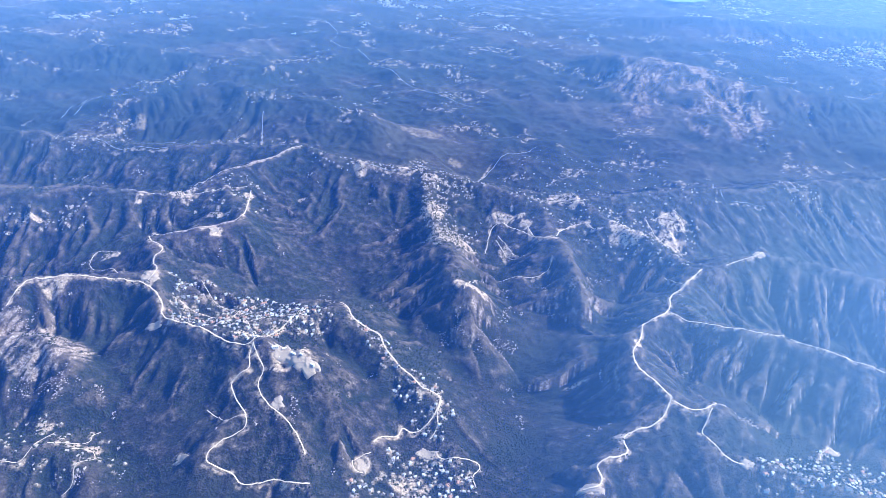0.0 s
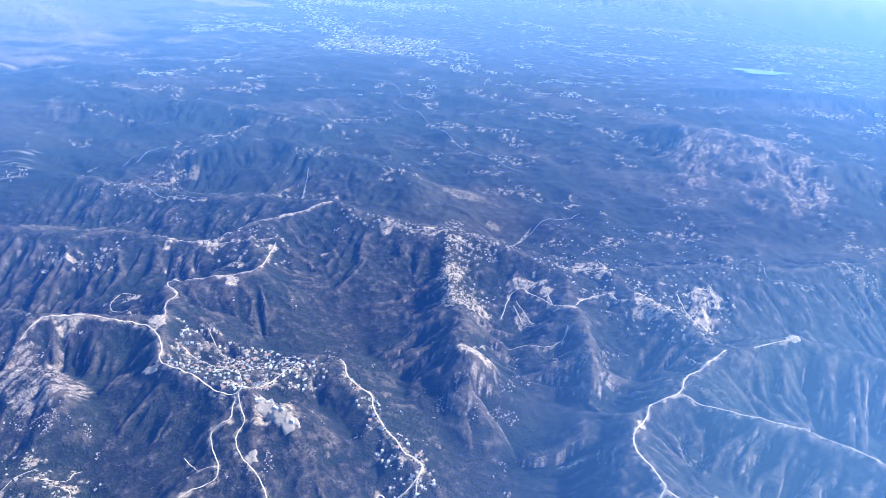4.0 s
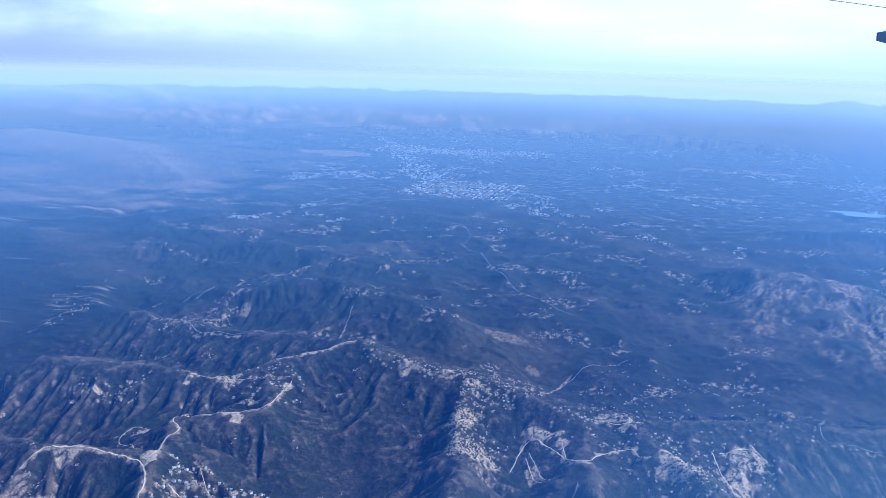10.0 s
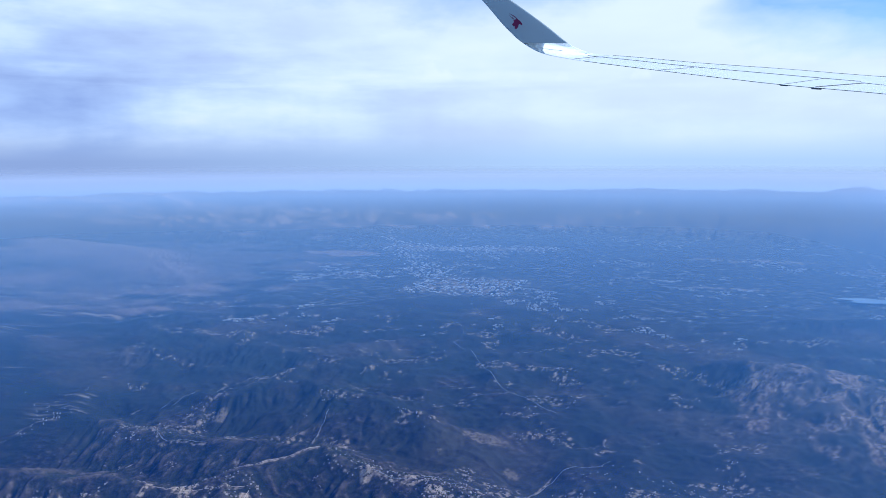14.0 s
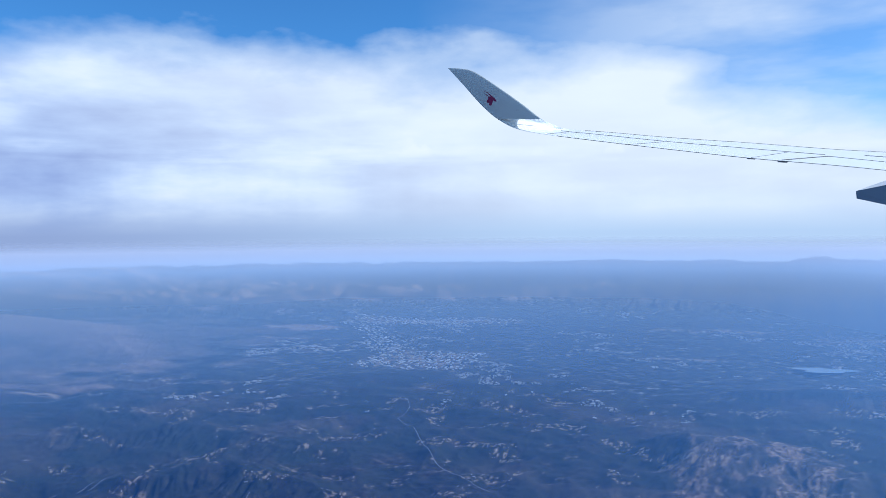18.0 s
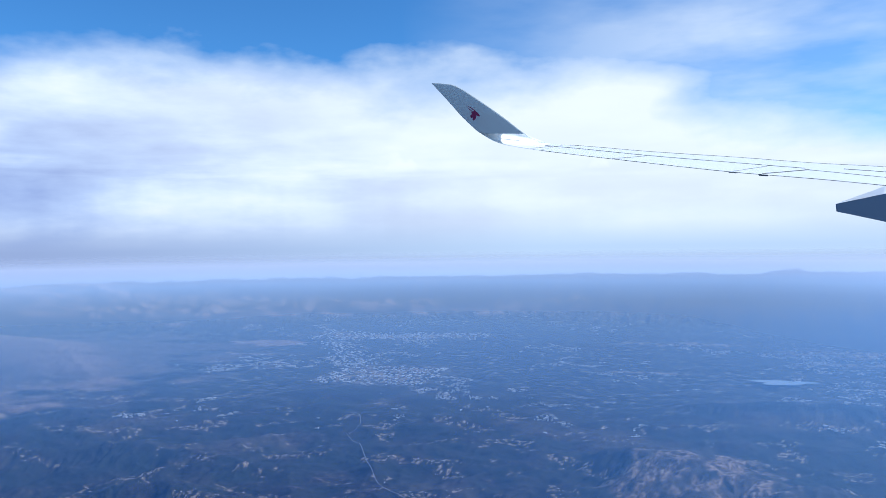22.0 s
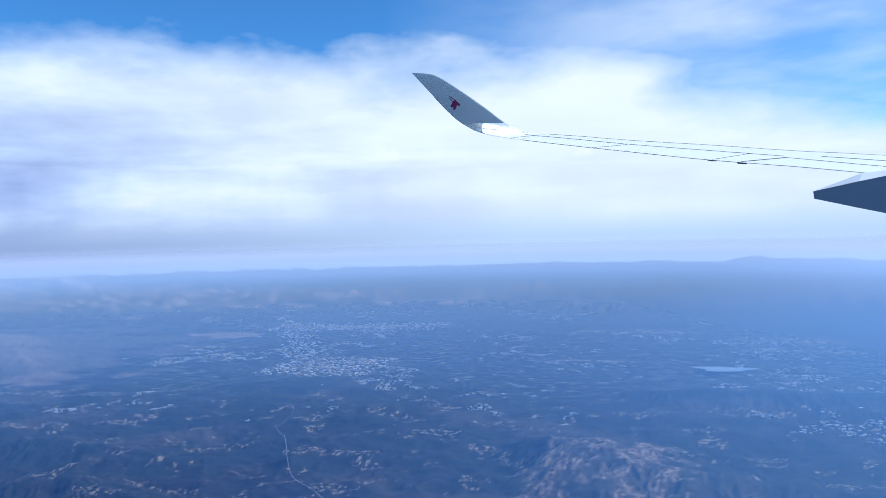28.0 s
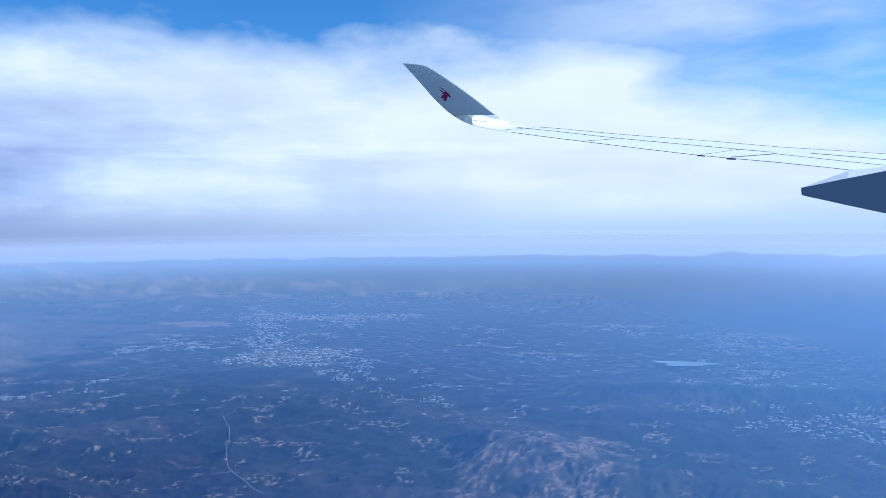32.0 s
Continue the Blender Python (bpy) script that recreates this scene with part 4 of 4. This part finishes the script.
def boxes(x, y, lx, ly, hz, ang, sink=1.0):
    z = height(x, y)
    c = np.array([(-1, -1, 0), (1, -1, 0), (1, 1, 0), (-1, 1, 0), (-1, -1, 1), (1, -1, 1), (1, 1, 1), (-1, 1, 1)], float)
    px, py = c[None, :, 0] * lx[:, None] / 2, c[None, :, 1] * ly[:, None] / 2
    ca, sa = np.cos(ang)[:, None], np.sin(ang)[:, None]
    return np.stack([x[:, None] + px * ca - py * sa, y[:, None] + px * sa + py * ca, z[:, None] - sink + c[None, :, 2] * (hz + sink)[:, None]], -1)


house_mix = plain("distant_house", (0.54, 0.46, 0.36), 0.75, 0.8, 0.5)
town_mix = plain("town_roof", (0.44, 0.43, 0.41), 0.6, 0.8, 0.3)
fx, fy = np.array([q[0] for q in FAR_LOTS]), np.array([q[1] for q in FAR_LOTS])
n = len(fx)
# scattered homes on the slopes beyond the crest, in loose knots
sx = rng.uniform(-620, 620, 24000)
sy = 610 + 760 * rng.random(24000) ** 1.3
knot = fbm(sx / 70, sy / 55, 3, 200) + 0.35 * fbm(sx / 14, sy / 14, 2, 210)
keep = (knot > 0.42) & (np.hypot((sx - 338) / 100, (sy - 962) / 170) > 1)
sx, sy = sx[keep][:2600], sy[keep][:2600]
ax, ay = np.concatenate([fx, sx]), np.concatenate([fy, sy])
k = len(ax)
fit_ = np.where(np.arange(k) < n, 0.85, 0.66)
me = joined("houses", boxes(ax, ay, fit_ * (0.9 + 1.4 * rng.random(k) ** 2), fit_ * (0.8 + 0.8 * rng.random(k)), rng.uniform(0.3, 0.6, k), rng.uniform(0, 3.14, k)), CUBE, house_mix)
tagged(new("houses", me), "many small pale houses scattered over dark hills", "houses", kind="stuff")

# ---- the built-up valley ----
vx = rng.uniform(-1900, 1500, 160000)
vy = 1150 + 2000 * rng.random(160000)
vden = fbm(vx / 260, vy / 320, 3, 220) * 0.5 + 0.35 * fbm(vx / 60, vy / 60, 2, 221)
vkeep = (vden > 0.30) & (height(vx, vy) < 46) & ~((vx < -860) & (vy < 2300)) & (np.hypot((vx - 530) / 75, (vy - 1672) / 48) > 1) & ((np.floor(vx / 26) % 2 == 0) | (np.floor(vy / 40) % 3 > 0))
vx, vy = vx[vkeep][:17000], vy[vkeep][:17000]
k = len(vx)
me = joined("town", boxes(vx, vy, 1.5 + 5 * rng.random(k) ** 2, 1.5 + 5 * rng.random(k) ** 2, rng.uniform(0.6, 1.6, k), np.full(k, 0.2)), CUBE, town_mix)
tagged(new("town", me), "pale low buildings crowded over the valley floor", "buildings", kind="stuff")
white_roof = plain("white_roof", (0.48, 0.48, 0.48), 0.4, 0.6, 0.2)
wx_, wy_ = [], []
for _ in range(4200):
    r_ = rng.random()
    if r_ < 0.45:       # the long row of sheds across the valley
        a, b = rng.random(), rng.normal(0, 26)
        wx_.append(-720 + a * 520), wy_.append(2300 + 85 * a + b * 1.3)
    elif r_ < 0.62:     # the diagonal between
        a = rng.random()
        wx_.append(-640 + 300 * a + rng.normal(0, 22)), wy_.append(2240 - 560 * a + rng.normal(0, 20))
    else:               # the blocks in the middle
        wx_.append(-395 + 230 * rng.random()), wy_.append(1540 + 240 * rng.random())
wx_, wy_ = np.round(np.array(wx_) / 11) * 11 + rng.normal(0, 0.8, 4200), np.round(np.array(wy_) / 16) * 16 + rng.normal(0, 1.0, 4200)
pick = np.unique(np.stack([np.round(wx_ / 11), np.round(wy_ / 16)], 1), axis=0, return_index=True)[1]
pick = pick[rng.random(len(pick)) < 0.62]
wx_, wy_ = wx_[pick], wy_[pick]
k = len(wx_)
me = joined("warehouses", boxes(wx_, wy_, rng.uniform(2.5, 8, k), rng.uniform(3, 9, k), rng.uniform(1.0, 1.8, k), np.full(k, 0.12)), CUBE, white_roof)
tagged(new("warehouses", me), "rows of white-roofed warehouses in a street grid", "warehouses", kind="stuff")

# ---- lake ----
wm, nt, b = mat("lake_water", 0.12, (0.17, 0.22, 0.27))
bm = bmesh.new()
ring = []
for i in range(48):
    a = 2 * math.pi * i / 48
    r = 1 + 0.22 * math.sin(3 * a + 0.6) + 0.12 * math.sin(5 * a)
    ring.append(bm.verts.new((530 + 52 * r * math.cos(a), 1672 + 26 * r * math.sin(a), 31.2)))
bm.faces.new(ring)
tagged(new("lake", done(bm, "lake", wm)), "small pale reservoir in the valley", "lake", kind="structure")

# ---- trees and brush ----
OCT = [(0, 1, 2), (0, 2, 3), (0, 3, 4), (0, 4, 1), (5, 2, 1), (5, 3, 2), (5, 4, 3), (5, 1, 4)]


def clumps(x, y, size):
    z = height(x, y)
    n = len(x)
    c = np.array([(0, 0, 1), (1, 0, 0), (0, 1, 0), (-1, 0, 0), (0, -1, 0), (0, 0, -0.6)], float)
    v = c[None] * size[:, None, None] * (0.7 + 0.6 * rng.random((n, 6, 1)))
    v[:, :, 2] *= 0.9
    a = rng.uniform(0, 6.3, n)
    ca, sa = np.cos(a)[:, None], np.sin(a)[:, None]
    return np.stack([x[:, None] + v[:, :, 0] * ca - v[:, :, 1] * sa, y[:, None] + v[:, :, 0] * sa + v[:, :, 1] * ca, z[:, None] + v[:, :, 2] + 0.2 * size[:, None]], -1)


leaf = plain("dark_foliage", (0.030, 0.044, 0.020), 0.5, 0.9, 1.2)
tx, ty = [], []
for x, y in LOTS + FAR_LOTS:
    m_ = 9 if (x, y) in LOTS else 5
    tx += list(x + rng.normal(0, 2.4, m_))
    ty += list(y + rng.normal(0, 2.4, m_))
bx, by = rng.uniform(-320, 380, 110000), rng.uniform(262, 640, 110000)
brush = fbm(bx / 40, by / 40, 3, 230) + 0.4 * fbm(bx / 8, by / 8, 2, 231)
bk = brush > 0.25
bx, by = bx[bk][:30000], by[bk][:30000]
me = joined("trees", clumps(np.concatenate([np.array(tx), bx]), np.concatenate([np.array(ty), by]), np.concatenate([rng.uniform(0.35, 0.8, len(tx)), rng.uniform(0.3, 0.75, len(bx))])), OCT, leaf)
tagged(new("trees", me), "dark oaks and brush clumped over the slopes", "trees", kind="stuff")

# pale boulders and ledges where the rock shows
ox, oy = rng.uniform(-320, 200, 150000), rng.uniform(262, 620, 150000)
stone = fbm(ox / 26, oy / 26, 3, 240) + 0.5 * fbm(ox / 5, oy / 9, 2, 241)
for cx, cy, ra, rb, k in ((-220, 354, 38, 24, 0.9), (45, 405, 40, 34, 0.7), (105, 450, 30, 36, 0.6), (-190, 292, 40, 18, 0.6), (-70, 310, 40, 26, 0.25), (-240, 398, 40, 16, 0.5)):
    stone = stone + k * np.exp(-(((ox - cx) / ra) ** 2 + ((oy - cy) / rb) ** 2))
ok = stone > 0.95
ox, oy = ox[ok][:14000], oy[ok][:14000]
boulder = plain("pale_rock", (0.46, 0.37, 0.29), 0.45, 0.95, 1.0)
me = joined("boulders", clumps(ox, oy, 0.18 + 0.55 * rng.random(len(ox)) ** 2.5), OCT, boulder)
tagged(new("boulders", me), "pale sandstone boulders and ledges on the slopes", "rocks", kind="stuff")

# ---- all of the land is drawn to scale ----
for ob in list(scene.collection.objects):
    if ob.parent is None and ob.type in {"MESH", "EMPTY"}:
        ob.matrix_basis = Matrix.Scale(SCALE, 4) @ ob.matrix_basis

# ---- the aircraft's wing, as it stands in level flight; oversized and far beyond the land, placed to fit the camera's view, so that it keeps its place as the eye travels ----
# taken from the camera's pose, so the outline lands where it is seen
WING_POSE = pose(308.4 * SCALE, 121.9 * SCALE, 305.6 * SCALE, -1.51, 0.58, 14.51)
DEPTH, UNIT = 3500.0, 3500.0 / 1325.7     # one picture pixel at that depth, the measure for the shapes below


def paint(name, colour, rough, spread, scale):
    m, nt, b = mat(name, rough, colour)
    at = nt.nodes.new("ShaderNodeTexCoord").outputs["Object"]
    n1, n2 = noise_tex(nt, at, scale, 3), noise_tex(nt, at, scale * 9, 4)
    f = maths(nt, "ADD", maths(nt, "MULTIPLY", n1, 0.7), maths(nt, "MULTIPLY", n2, 0.3))
    nt.links.new(mixc(nt, f, tuple(c * (1 - spread) for c in colour), tuple(min(1, c * (1 + spread)) for c in colour)), b.inputs["Base Color"])
    return m


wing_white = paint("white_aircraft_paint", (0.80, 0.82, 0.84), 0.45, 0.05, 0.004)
# the tip's pale paint, greyed to put the shade on it into the colour
wing_shaded = paint("shaded_white_paint", (0.48, 0.53, 0.55), 0.4, 0.06, 0.004)
# dark blue puts the shade on the fairing's flank into its colour
fairing_shade = paint("fairing_shade", (0.12, 0.17, 0.25), 0.35, 0.08, 0.004)
seam = paint("seam_sealant", (0.10, 0.10, 0.11), 0.6, 0.2, 0.02)
maroon = paint("maroon_paint", (0.16, 0.010, 0.07), 0.4, 0.1, 0.02)
steel = paint("bare_metal", (0.55, 0.56, 0.58), 0.3, 0.1, 0.02)
# stations from the tip inboard, in picture pixels from the view's centre: trailing edge across, up; leading edge
# across, up; how far the leading edge lies beyond the trailing one
STATIONS = [(-35, 322, -34.5, 322, 0), (-24, 310, -13, 321, -4), (-4, 288, 12, 315, -12), (16, 265, 54, 288, -20), (34, 247, 96, 258, -22), (52, 232, 131, 231, 70), (84, 215, 161, 217.5, 130),
            (134, 204.5, 184, 212.5, 190), (216, 193.5, 256, 207, 220), (346, 178, 356, 198, 240), (496, 161, 501, 188, 265), (646, 148, 646, 176.5, 290), (784, 134, 784, 168.5, 310), (1116, 99, 1116, 145, 360)]


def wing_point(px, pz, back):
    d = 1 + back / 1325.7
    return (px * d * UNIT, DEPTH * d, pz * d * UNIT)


def station(s):
    i = min(int(s), len(STATIONS) - 2)
    f = s - i
    rows = [STATIONS[min(max(k, 0), len(STATIONS) - 1)] for k in (i - 1, i, i + 1, i + 2)]
    return [b + 0.5 * f * (c - a + f * (2 * a - 5 * b + 4 * c - d + f * (3 * (b - c) + d - a))) for a, b, c, d in zip(*rows)]


def on_wing(s, c, lift=0.0):
    """A point of the upper skin: s along the span, c from trailing (0) to leading edge (1)."""
    a, za, b_, zb, back = station(s)
    if s <= 5:      # the tip's face is turned from the sun
        back = -22 * min(1.0, s / 3)
    chord = math.hypot(b_ - a, zb - za)
    bow = 0.05 * chord * math.sin(math.pi * c) if s > 5 else 0.0
    # the upright tip is cambered: its face rolls over towards the leading edge
    roll = 0.30 * chord * c ** 3 * max(0.0, 1 - s / 6)
    return wing_point(a + (b_ - a) * c, za + (zb - za) * c + bow * 0.3 + lift, back * c + roll - (0.6 if lift else 0.0))


def under_wing(s, c):
    a, za, b_, zb, back = station(s)
    chord = math.hypot(b_ - a, zb - za)
    x, y, z = on_wing(s, c)
    k = 1 + (1.0 + 59.0 * max(0.0, min(1.0, (4.9 - s) / 0.6)) + 0.22 * chord * math.sin(math.pi * (0.02 + 0.96 * c)) ** 0.8 * max(0.15, 1 - s / 7)) / 1325.7
    sag = 2.6 * math.sin(math.pi * c) ** 0.7 if s > 6 else 0.0
    return (x * k, y * k, z * k - sag * UNIT)


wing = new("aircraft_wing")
tagged(wing, "white airliner wing with an upswept tip greyed as in shade, in flight", "wing")


def skin(s0, s1, name, label, material):
    bm = bmesh.new()
    ss = np.linspace(s0, s1, int((s1 - s0) * 8) + 1)
    cs = np.linspace(0, 1, 17)
    top = [[bm.verts.new(on_wing(s, c)) for c in cs] for s in ss]
    low_ = [[bm.verts.new(under_wing(s, c)) for c in cs] for s in ss]
    for i in range(len(ss) - 1):
        for j in range(16):
            bm.faces.new((top[i][j], top[i][j + 1], top[i + 1][j + 1], top[i + 1][j]))
            bm.faces.new((low_[i][j], low_[i + 1][j], low_[i + 1][j + 1], low_[i][j + 1]))
        bm.faces.new((top[i][0], top[i + 1][0], low_[i + 1][0], low_[i][0]))
        bm.faces.new((top[i][16], low_[i][16], low_[i + 1][16], top[i + 1][16]))
    bmesh.ops.recalc_face_normals(bm, faces=bm.faces)
    for f in bm.faces:
        f.smooth = True
    return part(name, bm, material, wing, label)


winglet = skin(0, 5.0, "winglet", "upswept curved wing tip, its shade put into a grey colour", wing_shaded)
root = skin(5.01, 7.3, "tip_fillet", "white curved fillet below the wing tip", wing_white)
main = skin(7.31, 13, "wing_panel", "white upper wing skin", wing_white)


def line(pts, width, name="panel_seam", material=seam, parent=None):
    bm = bmesh.new()
    prev = None
    for i in range(14 * (len(pts) - 1) + 1):
        t = i / 14
        k_ = min(int(t), len(pts) - 2)
        s, c = [a + (t - k_) * (b_ - a) for a, b_ in zip(pts[k_], pts[k_ + 1])]
        p, q = bm.verts.new(on_wing(s, c, 0.3 - width / 2)), bm.verts.new(on_wing(s, c, 0.3 + width / 2))
        if prev:
            bm.faces.new((prev[0], p, q, prev[1]))
        prev = (p, q)
    return part(name, bm, material, parent or main)


# gaps of the ailerons and flaps
line([(7.35, 0.0), (12.95, 0.0)], 0.9)
line([(7.0, 0.62), (7.9, 0.62), (9.0, 0.62), (10.85, 0.60)], 1.0)
line([(7.05, 0.06), (7.25, 0.60)], 0.8, parent=root)
line([(8.55, 0.03), (8.95, 0.58)], 0.9)
line([(10.0, 0.05), (10.45, 0.62)], 0.8)
line([(10.35, 0.05), (10.9, 0.52)], 2.2)
line([(10.85, 0.52), (11.9, 0.42), (12.95, 0.38)], 0.9)
line([(11.4, 0.72), (12.0, 0.70), (12.95, 0.66)], 1.2)
line([(12.55, 0.42), (12.7, 0.62)], 0.8)
line([(7.4, 0.99), (12.95, 0.99)], 0.6)
line([(5.6, 0.22), (5.9, 0.52)], 0.5, parent=root)
# hinge brackets below the trailing edge
for s0, s1, drop in ((9.95, 10.05, 1.6), (10.3, 10.42, 2.6), (12.86, 12.98, 2.0)):
    bm = bmesh.new()
    a_, b_ = on_wing(s0, 0.0), on_wing(s1, 0.0)
    ring = [Vector(a_), Vector(b_), Vector(b_) - Vector((2, 0, drop * UNIT * 0.7)), Vector(a_) - Vector((-4, 0, drop * UNIT))]
    front = [bm.verts.new(p * 0.9992) for p in ring]
    back_ = [bm.verts.new(p * 1.002) for p in ring]
    bm.faces.new(front)
    bm.faces.new(back_[::-1])
    for i in range(4):
        bm.faces.new((front[i], front[(i + 1) % 4], back_[(i + 1) % 4], back_[i]))
    bmesh.ops.recalc_face_normals(bm, faces=bm.faces)
    part("hinge_bracket", bm, seam, main, "dark hinge bracket")
# static wicks and small studs on the tip
for s, c in ((1.6, 0.10), (2.6, 0.08), (3.45, 0.08), (4.3, 0.72)):
    bm = bmesh.new()
    bmesh.ops.create_uvsphere(bm, u_segments=8, v_segments=5, radius=0.9 * UNIT)
    bmesh.ops.translate(bm, verts=bm.verts, vec=on_wing(s, c, 0.01))
    part("stud", bm, steel, winglet, "small pale metal stud")


# the emblem on the tip: a maroon shape with two long swept prongs
def decal(points):
    bm = bmesh.new()
    bm.faces.new([bm.verts.new(wing_point(41 + (x - 36) * 0.8, 266 + (z - 266) * 0.8, -40.0)) for x, z in points])
    bmesh.ops.triangulate(bm, faces=bm.faces)
    return part("emblem", bm, maroon, winglet, "maroon painted emblem")


decal([(29, 271), (35, 274), (42, 271), (47, 265), (48, 261), (44, 262), (41, 264), (39, 260), (38, 255), (34, 252), (31, 255), (33, 259), (28, 258), (30, 262), (26, 263), (30, 267)])
decal([(18, 286), (28, 282), (37, 275), (42, 270), (36, 273), (28, 280)])
decal([(19, 282), (27, 277), (33, 271), (30, 272), (25, 276)])

# the fairing of a flap's track, hung below the trailing edge: a blunt-tailed body coloured dark for its shaded flank,
# under an upper facet coloured white as if lit
def loft(name, rows, material, label):
    bm = bmesh.new()
    rings = [[bm.verts.new(wing_point(*q)) for q in row] for row in rows]
    n_ = len(rings[0])
    for r0, r1 in zip(rings[:-1], rings[1:]):
        for k_ in range(n_):
            bm.faces.new((r0[k_], r0[(k_ + 1) % n_], r1[(k_ + 1) % n_], r1[k_]))
    bm.faces.new(rings[0])
    bm.faces.new(rings[-1][::-1])
    bmesh.ops.recalc_face_normals(bm, faces=bm.faces)
    return part(name, bm, material, wing, label)


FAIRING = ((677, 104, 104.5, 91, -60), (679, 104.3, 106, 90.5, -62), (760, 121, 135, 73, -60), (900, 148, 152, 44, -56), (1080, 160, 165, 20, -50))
loft("flap_fairing", [((px, ze, bk), (px + 1, zb, bk + 1), (px + 4, zb + 1, bk + 24), (px + 4, ze, bk + 28)) for px, ze, zt, zb, bk in FAIRING], fairing_shade, "flap track fairing, its flank darkened as in shade")
loft("fairing_cap", [((px, ze + 0.3, bk - 0.5), (px + 4, ze + 0.3, bk + 28), (px + 8, zt + 0.4, bk + 60), (px + 4, zt + 0.3, bk + 40)) for px, ze, zt, zb, bk in FAIRING], wing_white, "upper facet of the fairing, left white as if lit")
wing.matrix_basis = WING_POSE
